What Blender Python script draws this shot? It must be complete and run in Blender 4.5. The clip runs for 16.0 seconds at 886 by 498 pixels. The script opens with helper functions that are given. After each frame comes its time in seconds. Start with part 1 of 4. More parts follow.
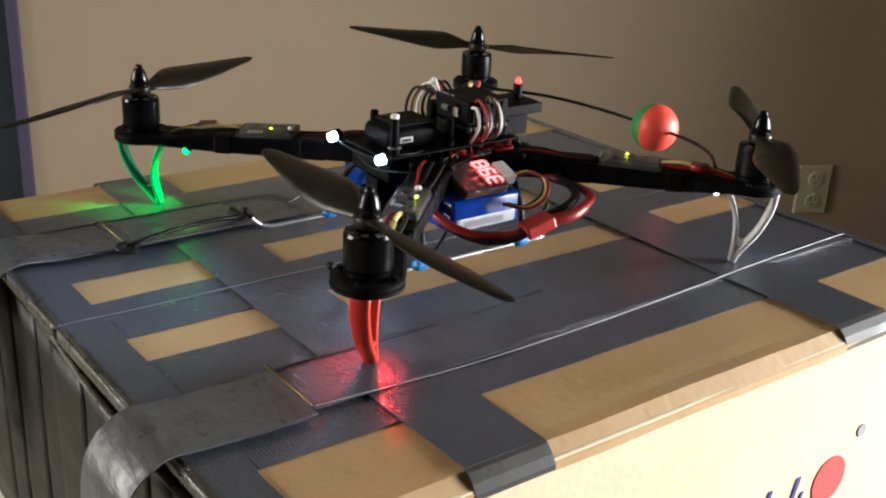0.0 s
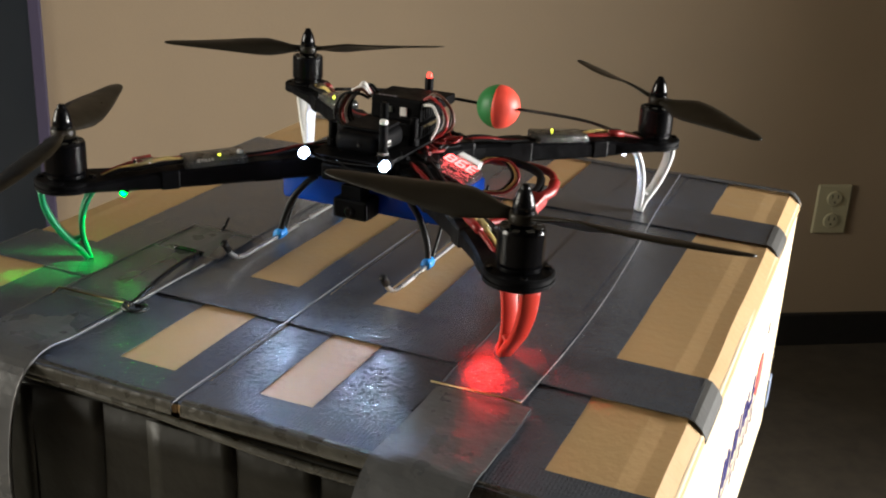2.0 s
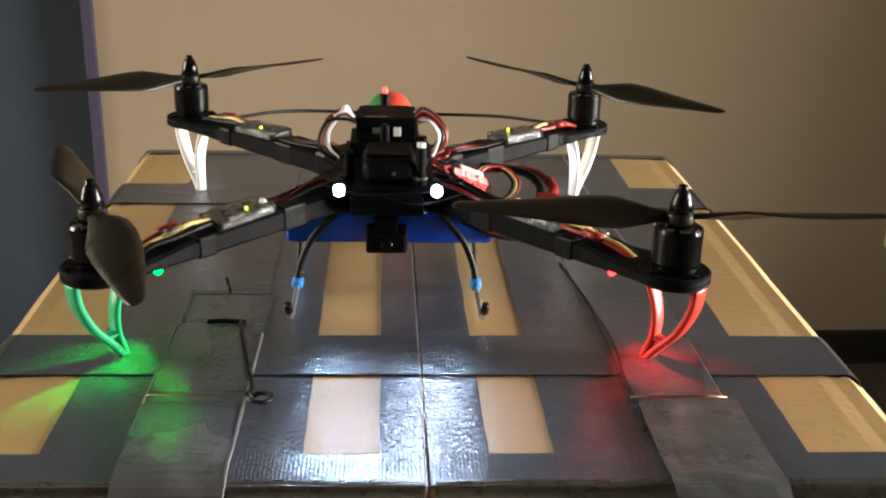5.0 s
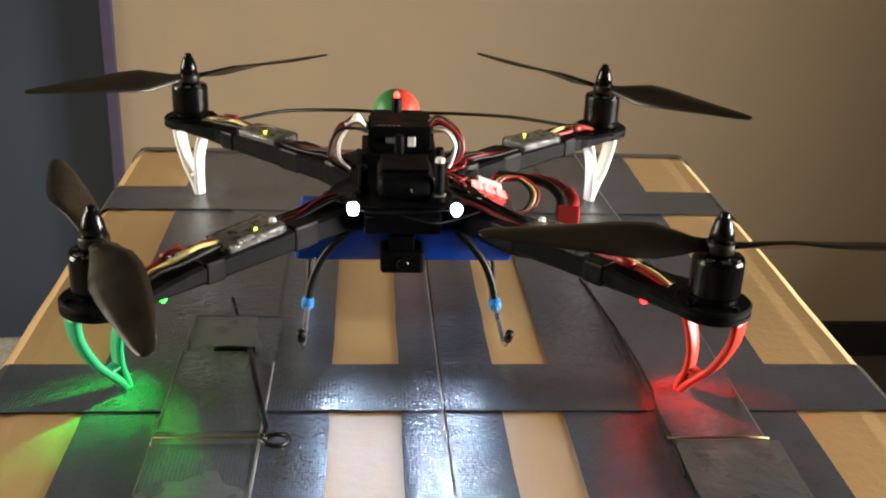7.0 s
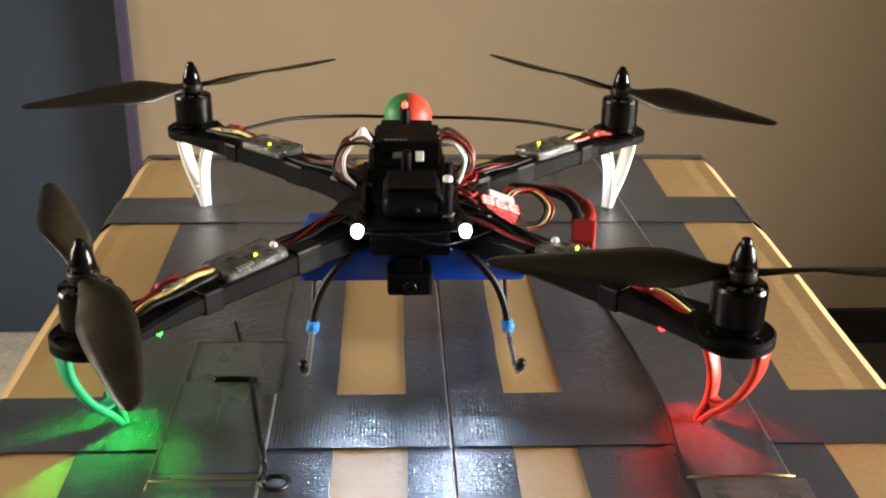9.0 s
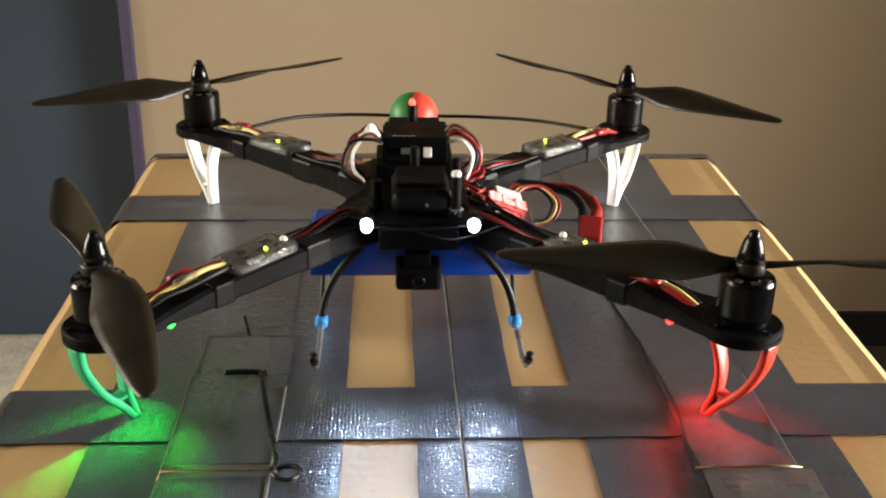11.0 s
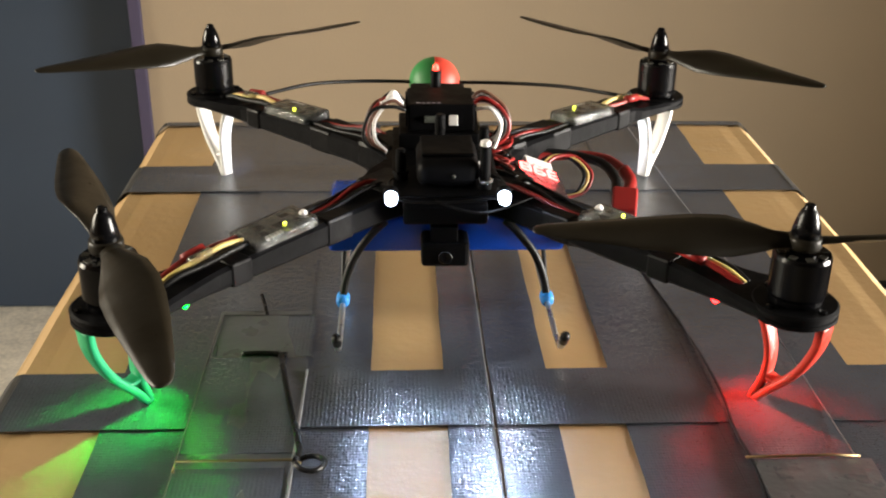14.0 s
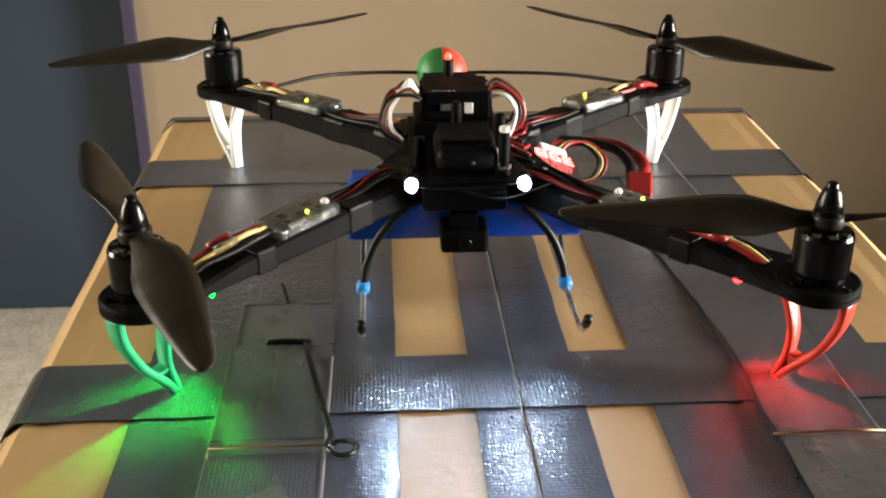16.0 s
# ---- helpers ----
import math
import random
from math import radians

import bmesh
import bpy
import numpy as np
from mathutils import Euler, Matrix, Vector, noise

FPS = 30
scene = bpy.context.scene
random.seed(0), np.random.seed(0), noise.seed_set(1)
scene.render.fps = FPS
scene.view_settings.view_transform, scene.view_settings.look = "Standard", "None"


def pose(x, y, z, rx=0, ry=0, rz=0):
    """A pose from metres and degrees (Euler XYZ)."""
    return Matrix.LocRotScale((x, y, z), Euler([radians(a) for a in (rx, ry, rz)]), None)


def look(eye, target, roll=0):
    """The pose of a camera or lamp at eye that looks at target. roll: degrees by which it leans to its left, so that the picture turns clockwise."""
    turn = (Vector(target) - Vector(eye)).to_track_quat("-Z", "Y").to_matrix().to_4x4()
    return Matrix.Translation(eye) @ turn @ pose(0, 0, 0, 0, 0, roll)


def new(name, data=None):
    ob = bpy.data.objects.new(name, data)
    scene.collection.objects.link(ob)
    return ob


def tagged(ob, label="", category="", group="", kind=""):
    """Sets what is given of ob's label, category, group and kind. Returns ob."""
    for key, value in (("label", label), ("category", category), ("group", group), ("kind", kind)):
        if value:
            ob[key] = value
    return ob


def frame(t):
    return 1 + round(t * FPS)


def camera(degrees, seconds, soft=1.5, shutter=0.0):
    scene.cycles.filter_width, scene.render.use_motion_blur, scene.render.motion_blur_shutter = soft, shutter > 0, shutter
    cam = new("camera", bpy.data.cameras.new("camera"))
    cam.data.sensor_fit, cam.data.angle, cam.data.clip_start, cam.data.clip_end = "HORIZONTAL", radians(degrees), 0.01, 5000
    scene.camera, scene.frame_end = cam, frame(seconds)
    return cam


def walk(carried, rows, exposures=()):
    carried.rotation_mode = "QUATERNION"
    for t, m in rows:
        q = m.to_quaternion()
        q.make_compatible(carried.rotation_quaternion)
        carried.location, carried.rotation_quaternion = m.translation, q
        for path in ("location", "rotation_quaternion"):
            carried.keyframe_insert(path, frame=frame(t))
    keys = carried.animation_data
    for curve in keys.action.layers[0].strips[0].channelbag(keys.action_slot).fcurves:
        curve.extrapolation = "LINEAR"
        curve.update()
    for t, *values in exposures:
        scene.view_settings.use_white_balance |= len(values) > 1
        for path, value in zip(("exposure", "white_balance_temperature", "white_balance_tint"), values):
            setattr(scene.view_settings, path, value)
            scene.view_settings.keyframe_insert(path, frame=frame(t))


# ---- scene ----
# The camera is hand-held; the carton turns before it on a swivel stool.
cam = camera(43.9, 16.0, soft=2.1)
PATH = [
    (0, (-0.1643, -0.5829, 1.1373), (0.2310, 1.2233, 0.3918), 2.85),
    (0.5, (-0.1536, -0.5898, 1.1362), (0.2248, 1.2182, 0.3864), 2.67),
    (1, (-0.1430, -0.5980, 1.1302), (0.2368, 1.2123, 0.3872), 2.88),
    (1.5, (-0.1269, -0.6046, 1.1313), (0.2366, 1.2116, 0.3948), 3.29),
    (2, (-0.1074, -0.6103, 1.1291), (0.2143, 1.2254, 0.4138), 3.01),
    (2.5, (-0.0923, -0.6080, 1.1270), (0.1959, 1.2324, 0.4129), 2.95),
    (3, (-0.0750, -0.6044, 1.1296), (0.1794, 1.2482, 0.4134), 2.22),
    (3.5, (-0.0657, -0.5939, 1.1269), (0.1521, 1.2666, 0.4137), 1.40),
    (5.8, (-0.0444, -0.5525, 1.1309), (0.1105, 1.3146, 0.4178), 1.50),
    (6, (-0.0429, -0.5457, 1.1382), (0.1014, 1.3189, 0.4213), 1.43),
    (6.5, (-0.0504, -0.5308, 1.1400), (0.0797, 1.3220, 0.3836), 2.04),
    (7, (-0.0442, -0.5222, 1.1459), (0.0975, 1.3226, 0.3766), 2.13),
    (7.5, (-0.0420, -0.4932, 1.1524), (0.0632, 1.3314, 0.3308), 1.99),
    (8, (-0.0339, -0.4888, 1.1541), (0.0236, 1.3356, 0.3317), 0.69),
    (8.5, (-0.0245, -0.4860, 1.1589), (0.0504, 1.3391, 0.3404), 0.58),
    (9, (-0.0315, -0.4856, 1.1599), (0.0616, 1.3441, 0.3517), 0.93),
    (11.5, (-0.0410, -0.4932, 1.1507), (0.0541, 1.3416, 0.3530), 1.06),
    (12, (-0.0480, -0.4840, 1.1455), (0.0582, 1.3430, 0.3314), 1.87),
    (12.5, (-0.0509, -0.4705, 1.1443), (0.0472, 1.3420, 0.2966), 1.56),
    (13, (-0.0502, -0.4669, 1.1452), (0.0508, 1.3490, 0.3054), 1.46),
    (13.5, (-0.0488, -0.4593, 1.1439), (0.0397, 1.3519, 0.2951), 0.93),
    (14, (-0.0471, -0.4570, 1.1436), (0.0320, 1.3543, 0.2925), 0.66),
    (14.5, (-0.0479, -0.4579, 1.1425), (0.0132, 1.3517, 0.2849), 0.23),
    (15, (-0.0515, -0.4607, 1.1429), (0.0061, 1.3521, 0.2895), 0.44),
    (15.5, (-0.0544, -0.4613, 1.1422), (0.0060, 1.3486, 0.2866), 0.34),
    (16, (-0.0668, -0.4622, 1.1390), (0.0370, 1.3494, 0.2831), 0.05),
]
walk(cam, [(t, look(eye, target, roll)) for t, eye, target, roll in PATH],
     [(0, -0.70, 5750, 10), (1.5, -0.88, 6100, 10), (2.5, -0.70, 5950, 10), (3.5, -0.50, 6050, 10), (6, -0.46, 6500, 10), (8.5, -0.48, 6550, 10), (9, -0.36, 6550, 10),
      (11.5, -0.32, 6500, 10), (16, -0.26, 6450, 10)])

# turn of the carton about the stool's axis, in degrees
TURNS = [(0, -64.6), (0.5, -59.25), (1, -51.7), (1.5, -41.2), (2, -32.05), (2.5, -22.8), (3, -14.9), (3.5, -10.4),
         (4.2, -5.6), (5.0, -2.2), (5.8, -0.3), (6.5, 0.0), (11.0, 0.0), (16, 0.0)]
PIVOT = (0.0, 0.175)
TOP = 0.83          # height of the carton's top
YW = 1.56           # far wall
XL, XR, YB, ZC = -2.3, 2.1, -2.6, 2.45

# ---- world and light ----
world = bpy.data.worlds.new("sky")
scene.world = world
world.use_nodes = True
sky = world.node_tree.nodes.new("ShaderNodeTexSky")
sky.sky_type, sky.sun_disc, sky.sun_elevation, sky.sun_rotation = "NISHITA", False, radians(25), radians(90)
world.node_tree.links.new(sky.outputs[0], world.node_tree.nodes["Background"].inputs[0])
world.node_tree.nodes["Background"].inputs[1].default_value = 0.08


def window_light(name, eye, target, w, h, watts, color, spread):
    la = bpy.data.lights.new(name, "AREA")
    la.shape, la.size, la.size_y, la.energy, la.color, la.spread = "RECTANGLE", w, h, watts, color, radians(spread)
    ob = new(name, la)
    ob.matrix_world = look(eye, target)
    return ob


window_light("window_light_right", (XR + 0.02, -0.10, 1.00), (0.0, 0.0, 0.84), 1.0, 0.9, 82, (1.0, 0.94, 0.85), 94)
window_light("window_light_left", (XL - 0.02, 0.35, 1.30), (-0.1, 0.20, 0.70), 1.0, 1.1, 27.0, (1.0, 0.90, 0.72), 84)

# ---- materials ----


def material(name, color, rough=0.6, metal=0.0, vary=0.12, scale=40.0, bump=0.0, bump_scale=200.0, coat=0.0, spots=0.0, emit=None, power=0.0,
             clear=0.0, sheen=0.5, stretch=(1, 1, 1), dull=0.09):
    m = bpy.data.materials.new(name)
    m.use_nodes = True
    nt, n = m.node_tree, m.node_tree.nodes
    b = n["Principled BSDF"]
    b.inputs["Roughness"].default_value, b.inputs["Metallic"].default_value = rough, metal
    b.inputs["Coat Weight"].default_value = coat
    b.inputs["Specular IOR Level"].default_value = sheen
    b.inputs["Transmission Weight"].default_value = clear
    if emit:
        b.inputs["Emission Color"].default_value, b.inputs["Emission Strength"].default_value = (*emit, 1), power
    tc, mp = n.new("ShaderNodeTexCoord"), n.new("ShaderNodeMapping")
    mp.inputs["Scale"].default_value = stretch
    nt.links.new(tc.outputs["Object"], mp.inputs[0])

    def noisy(s, detail=4.0):
        t = n.new("ShaderNodeTexNoise")
        t.inputs["Scale"].default_value, t.inputs["Detail"].default_value = s, detail
        nt.links.new(mp.outputs[0], t.inputs["Vector"])
        return t

    big, fine = noisy(scale * 0.2, 3.0), noisy(scale, 6.0)
    add = n.new("ShaderNodeMath")
    add.operation = "ADD"
    nt.links.new(big.outputs[0], add.inputs[0])
    nt.links.new(fine.outputs[0], add.inputs[1])
    ramp = n.new("ShaderNodeMapRange")
    ramp.inputs["From Min"].default_value, ramp.inputs["From Max"].default_value = 0.7, 1.3
    ramp.inputs["To Min"].default_value, ramp.inputs["To Max"].default_value = 1 - vary, 1 + vary
    nt.links.new(add.outputs[0], ramp.inputs[0])
    mul = n.new("ShaderNodeVectorMath")
    mul.operation = "SCALE"
    mul.inputs[0].default_value = color
    nt.links.new(ramp.outputs[0], mul.inputs["Scale"])
    nt.links.new(mul.outputs[0], b.inputs["Base Color"])
    rr = n.new("ShaderNodeMapRange")
    rr.inputs["From Min"].default_value, rr.inputs["From Max"].default_value = 0.3, 0.7
    rr.inputs["To Min"].default_value, rr.inputs["To Max"].default_value = max(rough - dull, 0.02), min(rough + dull, 1)
    nt.links.new(fine.outputs[0], rr.inputs[0])
    nt.links.new(rr.outputs[0], b.inputs["Roughness"])
    if bump:
        bn, tx = n.new("ShaderNodeBump"), noisy(bump_scale, 4.0)
        bn.inputs["Strength"].default_value, bn.inputs["Distance"].default_value = bump, 0.002
        nt.links.new(tx.outputs[0], bn.inputs["Height"])
        nt.links.new(bn.outputs[0], b.inputs["Normal"])
    return m


def tape_material(name, color, along):
    """Cloth tape: plastic film over a scrim of threads, with ribs across the strip and small wrinkles."""
    m = material(name, color, rough=0.16, vary=0.10, scale=60, dull=0.04, sheen=1.0)
    nt, n = m.node_tree, m.node_tree.nodes
    tc = n.new("ShaderNodeTexCoord")
    ribs = n.new("ShaderNodeTexWave")
    ribs.bands_direction = "Y" if along == "y" else "X"
    ribs.inputs["Scale"].default_value, ribs.inputs["Distortion"].default_value = 150.0, 1.6
    ribs.inputs["Detail"].default_value, ribs.inputs["Detail Scale"].default_value = 2.0, 1.5
    threads = n.new("ShaderNodeTexWave")
    threads.bands_direction = "X" if along == "y" else "Y"
    threads.inputs["Scale"].default_value, threads.inputs["Distortion"].default_value = 210.0, 0.8
    wrinkle = n.new("ShaderNodeTexNoise")
    wrinkle.inputs["Scale"].default_value, wrinkle.inputs["Detail"].default_value = 420.0, 2.5
    for t in (ribs, threads, wrinkle):
        nt.links.new(tc.outputs["Object"], t.inputs["Vector"])
    a, c = n.new("ShaderNodeMath"), n.new("ShaderNodeMath")
    a.operation = c.operation = "MULTIPLY_ADD"
    a.inputs[1].default_value, c.inputs[1].default_value = 0.45, 5.0
    nt.links.new(threads.outputs[0], a.inputs[0])
    nt.links.new(ribs.outputs[0], a.inputs[2])
    nt.links.new(wrinkle.outputs[0], c.inputs[0])
    nt.links.new(a.outputs[0], c.inputs[2])
    bn = n.new("ShaderNodeBump")
    bn.inputs["Strength"].default_value, bn.inputs["Distance"].default_value = 0.42, 0.00022
    nt.links.new(c.outputs[0], bn.inputs["Height"])
    nt.links.new(bn.outputs[0], n["Principled BSDF"].inputs["Normal"])
    return m


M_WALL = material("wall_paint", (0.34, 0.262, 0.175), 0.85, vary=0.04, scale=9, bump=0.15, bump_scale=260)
# Unseen walls and ceiling are darkened to cut light bounced onto the carton.
M_UNSEENWALL = material("unseen_wall_dark_paint", (0.20, 0.155, 0.11), 0.9, vary=0.04, scale=9, bump=0.15, bump_scale=260)
M_CEIL = material("unseen_ceiling_dark_paint", (0.34, 0.31, 0.27), 0.95, vary=0.03, scale=20, bump=0.2, bump_scale=90)
M_DOOR = material("blue_grey_paint", (0.034, 0.051, 0.080), 0.6, vary=0.06, scale=6, bump=0.1, bump_scale=120)
M_EDGE = material("violet_edge_paint", (0.055, 0.045, 0.09), 0.6, vary=0.05)
M_CARPET = material("beige_carpet", (0.72, 0.66, 0.54), 1.0, vary=0.22, scale=120, bump=0.9, bump_scale=420)
# Dark pile that holds the shade of the right-hand floor in its colour.
M_FLOORSHADE = material("dark_floor_shade", (0.05, 0.04, 0.026), 1.0, vary=0.25, scale=90, bump=0.9, bump_scale=420)
M_BASE = material("black_baseboard_paint", (0.012, 0.011, 0.010), 0.6, vary=0.1)
M_BAG = material("black_nylon", (0.008, 0.008, 0.008), 0.8, vary=0.2, scale=60, bump=0.4, bump_scale=300)
M_PLATE = material("ivory_plastic", (0.46, 0.43, 0.28), 0.4, vary=0.03)
M_SLOT = material("slot_dark", (0.03, 0.028, 0.02), 0.6)
M_FRAME = material("window_frame_paint", (0.75, 0.73, 0.68), 0.5, vary=0.03)
M_CARD = material("cardboard", (0.46, 0.30, 0.135), 0.55, vary=0.05, scale=55, bump=0.2, bump_scale=170)
# Lit copy of the cardboard: strong window light is put into the colour.
M_CARDLIT = material("cardboard_lit_side", (0.66, 0.55, 0.36), 0.85, vary=0.06, scale=40, bump=0.2, bump_scale=170)
M_CORE = material("cardboard_core", (0.30, 0.19, 0.08), 0.9, vary=0.3, scale=300, bump=0.8, bump_scale=600)
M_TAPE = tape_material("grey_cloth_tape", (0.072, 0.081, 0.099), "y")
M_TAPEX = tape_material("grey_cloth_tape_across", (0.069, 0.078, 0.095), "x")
# Olive end tape taken near black: the end's shade is in this colour.
M_TAPESHADED = material("end_tape_shaded", (0.013, 0.012, 0.008), 0.46, sheen=0.25, vary=0.3, scale=30, bump=0.5, bump_scale=60)
M_TAPERIM = material("worn_tape_rim", (0.055, 0.053, 0.042), 0.30, sheen=0.7, vary=0.3, scale=90, bump=0.5, bump_scale=140)
M_TAPEHANG = material("hanging_cloth_tape", (0.090, 0.093, 0.096), 0.30, sheen=0.45, vary=0.15, scale=50, bump=0.35, bump_scale=110, dull=0.06)
M_TAPEDULL = material("worn_cloth_tape", (0.060, 0.058, 0.054), 0.5, vary=0.15, scale=60, bump=0.12, bump_scale=300, sheen=0.15)
# Pale colour painted for the light that glints along tape edges.
M_EDGEGLINT = material("tape_edge_glint", (0.19, 0.19, 0.20), 0.4, vary=0.25, scale=150)
# Dark colour painted for the shade beside a lifted tape edge.
M_EDGESHADE = material("tape_edge_shade", (0.020, 0.020, 0.023), 0.7, vary=0.2, sheen=0.12, bump=0.5, bump_scale=150)
M_TAB = material("pale_blue_tab", (0.22, 0.28, 0.40), 0.5, vary=0.1)
M_INKBLUE = material("print_blue", (0.04, 0.035, 0.22), 0.7)
M_INKRED = material("print_red", (0.75, 0.055, 0.045), 0.7)
M_INKGREY = material("print_grey", (0.30, 0.27, 0.30), 0.7)
M_BLACK = material("black_plastic", (0.003, 0.003, 0.0035), 0.5, vary=0.25, scale=80, bump=0.1, sheen=0.07)
M_GLOSS = material("black_gloss_metal", (0.0025, 0.0025, 0.003), 0.20, vary=0.2, sheen=0.25)
M_CARBON = material("carbon_arm", (0.0036, 0.0036, 0.0042), 0.45, vary=0.35, scale=90, bump=0.2, bump_scale=140, sheen=0.06)
M_WRAP = material("black_tape_wrap", (0.0040, 0.0040, 0.0046), 0.42, vary=0.3, scale=60, bump=0.25, bump_scale=90, sheen=0.10)
M_PROP = material("prop_nylon", (0.0115, 0.0092, 0.0054), 0.36, vary=0.2, scale=50, bump=0.08, bump_scale=120, sheen=0.27)
M_GREEN = material("green_leg_plastic", (0.02, 0.36, 0.15), 0.35, vary=0.1)
M_RED = material("red_leg_plastic", (0.50, 0.035, 0.02), 0.35, vary=0.1)
M_WHITE = material("white_leg_plastic", (0.78, 0.78, 0.76), 0.38, vary=0.05)
M_BLUEPACK = material("blue_shrink_wrap", (0.006, 0.05, 0.36), 0.16, vary=0.2, bump=0.25, bump_scale=70)
M_SILVER = material("silver_label", (0.45, 0.47, 0.5), 0.35, 0.3, vary=0.2, scale=120)
M_ROD = material("aluminium_rod", (0.58, 0.58, 0.58), 0.28, 0.9, vary=0.08)
M_BLUEBAND = material("blue_tape_band", (0.02, 0.22, 0.62), 0.45, vary=0.12)
M_WRED = material("red_wire", (0.22, 0.010, 0.008), 0.38, vary=0.08)
M_WBLK = material("black_wire", (0.006, 0.006, 0.006), 0.42, vary=0.1, sheen=0.2)
M_WWHT = material("white_wire", (0.72, 0.70, 0.68), 0.4, vary=0.06)
M_WYEL = material("yellow_wire", (0.75, 0.58, 0.20), 0.4, vary=0.06)
M_WBRN = material("brown_wire", (0.09, 0.035, 0.02), 0.4, vary=0.08)
M_PLUG = material("red_plug", (0.36, 0.02, 0.018), 0.42, vary=0.08)
M_WCON = material("white_connector", (0.74, 0.72, 0.70), 0.45, vary=0.05)
M_BOARD = material("speed_control_board", (0.075, 0.08, 0.07), 0.35, vary=0.5, scale=260)
M_CLEAR = material("clear_shrink_film", (0.92, 0.93, 0.95), 0.08, vary=0.03, bump=1.0, bump_scale=240, clear=0.97, sheen=0.8)
M_BALLR = material("ball_red_paint", (0.80, 0.075, 0.045), 0.5, vary=0.06, scale=30)
M_BALLG = material("ball_green_paint", (0.035, 0.23, 0.06), 0.5, vary=0.12, scale=30)
M_BRASS = material("brass_wire", (0.22, 0.165, 0.08), 0.42, 0.9, vary=0.2)
M_IRON = material("black_iron", (0.016, 0.016, 0.016), 0.25, 0.6, vary=0.2)
M_LEDW = material("white_led", (0.9, 0.92, 1.0), 0.3, emit=(0.54, 0.71, 1.0), power=25000.0)
M_LEDLENS = material("white_led_lens", (0.9, 0.92, 1.0), 0.2, emit=(0.60, 0.75, 1.0), power=60.0)
M_LEDWR = material("white_led_rear", (0.9, 0.92, 1.0), 0.3, emit=(0.72, 0.82, 1.0), power=9000.0)
M_LEDWRLENS = material("white_led_rear_lens", (0.9, 0.92, 1.0), 0.3, emit=(0.9, 0.93, 1.0), power=12.0)
M_LEDG = material("green_led", (0.1, 0.9, 0.3), 0.3, emit=(0.0, 1.0, 0.08), power=90000.0)
M_LEDGLENS = material("green_led_lens", (0.1, 0.9, 0.3), 0.3, emit=(0.0010, 1.0, 0.004), power=140.0)
M_LEDR = material("red_led", (0.9, 0.1, 0.08), 0.3, emit=(1.0, 0.012, 0.008), power=90000.0)
M_LEDRLENS = material("red_led_lens", (0.9, 0.1, 0.08), 0.3, emit=(1.0, 0.002, 0.002), power=140.0)
M_LEDRS = material("red_led_small", (0.9, 0.1, 0.08), 0.3, emit=(1.0, 0.05, 0.03), power=6.0)
M_LEDY = material("yellow_green_led", (0.8, 0.9, 0.1), 0.3, emit=(0.75, 0.85, 0.05), power=8.0)
M_SEG = material("red_segment", (0.9, 0.1, 0.1), 0.4, emit=(1.0, 0.10, 0.09), power=12.0)
M_SEGBACK = material("display_red_filter", (0.07, 0.008, 0.008), 0.25, vary=0.1)

# ---- mesh helpers ----


def part(name, bm, mat, parent=None, label="", smooth=False, m=None):
    me = bpy.data.meshes.new(name)
    bm.normal_update()
    bm.to_mesh(me)
    bm.free()
    me.materials.append(mat)
    if smooth:
        for p in me.polygons:
            p.use_smooth = True
    ob = new(name, me)
    if parent:
        ob.parent = parent
    if m is not None:
        ob.matrix_basis = m
    if label:
        ob["label"] = label
    return ob


def block(x0, x1, y0, y1, z0, z1, bevel=0.0, seg=2, bm=None, m=None):
    own = bmesh.new()
    bmesh.ops.create_cube(own, size=1, matrix=Matrix.Translation(((x0 + x1) / 2, (y0 + y1) / 2, (z0 + z1) / 2)) @ Matrix.Diagonal((x1 - x0, y1 - y0, z1 - z0, 1)))
    if bevel:
        bmesh.ops.bevel(own, geom=own.edges[:], offset=bevel, segments=seg, affect="EDGES", profile=0.5)
    if m is not None:
        own.transform(m)
    return join(bm, own)


def join(bm, own):
    if bm is None:
        return own
    me = bpy.data.meshes.new("tmp")
    own.to_mesh(me)
    own.free()
    bm.from_mesh(me)
    bpy.data.meshes.remove(me)
    return bm


def lathe(profile, seg=32, bm=None, m=None, capped=True):
    """Turns a profile of (radius, height) about z."""
    own = bmesh.new()
    rings = []
    for r, z in profile:
        if r < 1e-6:
            rings.append([own.verts.new((0, 0, z))])
        else:
            rings.append([own.verts.new((r * math.cos(2 * math.pi * i / seg), r * math.sin(2 * math.pi * i / seg), z)) for i in range(seg)])
    for a, b in zip(rings, rings[1:]):
        for i in range(seg):
            j = (i + 1) % seg
            if len(a) == 1 and len(b) > 1:
                own.faces.new((a[0], b[j], b[i]))
            elif len(b) == 1 and len(a) > 1:
                own.faces.new((a[i], a[j], b[0]))
            elif len(a) > 1:
                own.faces.new((a[i], a[j], b[j], b[i]))
    for ring, flip in ((rings[0], True), (rings[-1], False)):
        if len(ring) > 1 and capped:
            own.faces.new(ring[::-1] if flip else ring)
    bmesh.ops.recalc_face_normals(own, faces=own.faces[:])
    if m is not None:
        own.transform(m)
    return join(bm, own)


def smooth_path(pts, n=6):
    """Catmull-Rom through the points."""
    p = [Vector(q) for q in pts]
    p = [p[0] * 2 - p[1]] + p + [p[-1] * 2 - p[-2]]
    out = []
    for i in range(1, len(p) - 2):
        for k in range(n):
            t = k / n
            a, b, c, d = p[i - 1], p[i], p[i + 1], p[i + 2]
            out.append(0.5 * ((2 * b) + (c - a) * t + (2 * a - 5 * b + 4 * c - d) * t * t + (3 * b - a - 3 * c + d) * t ** 3))
    out.append(p[-2])
    return out


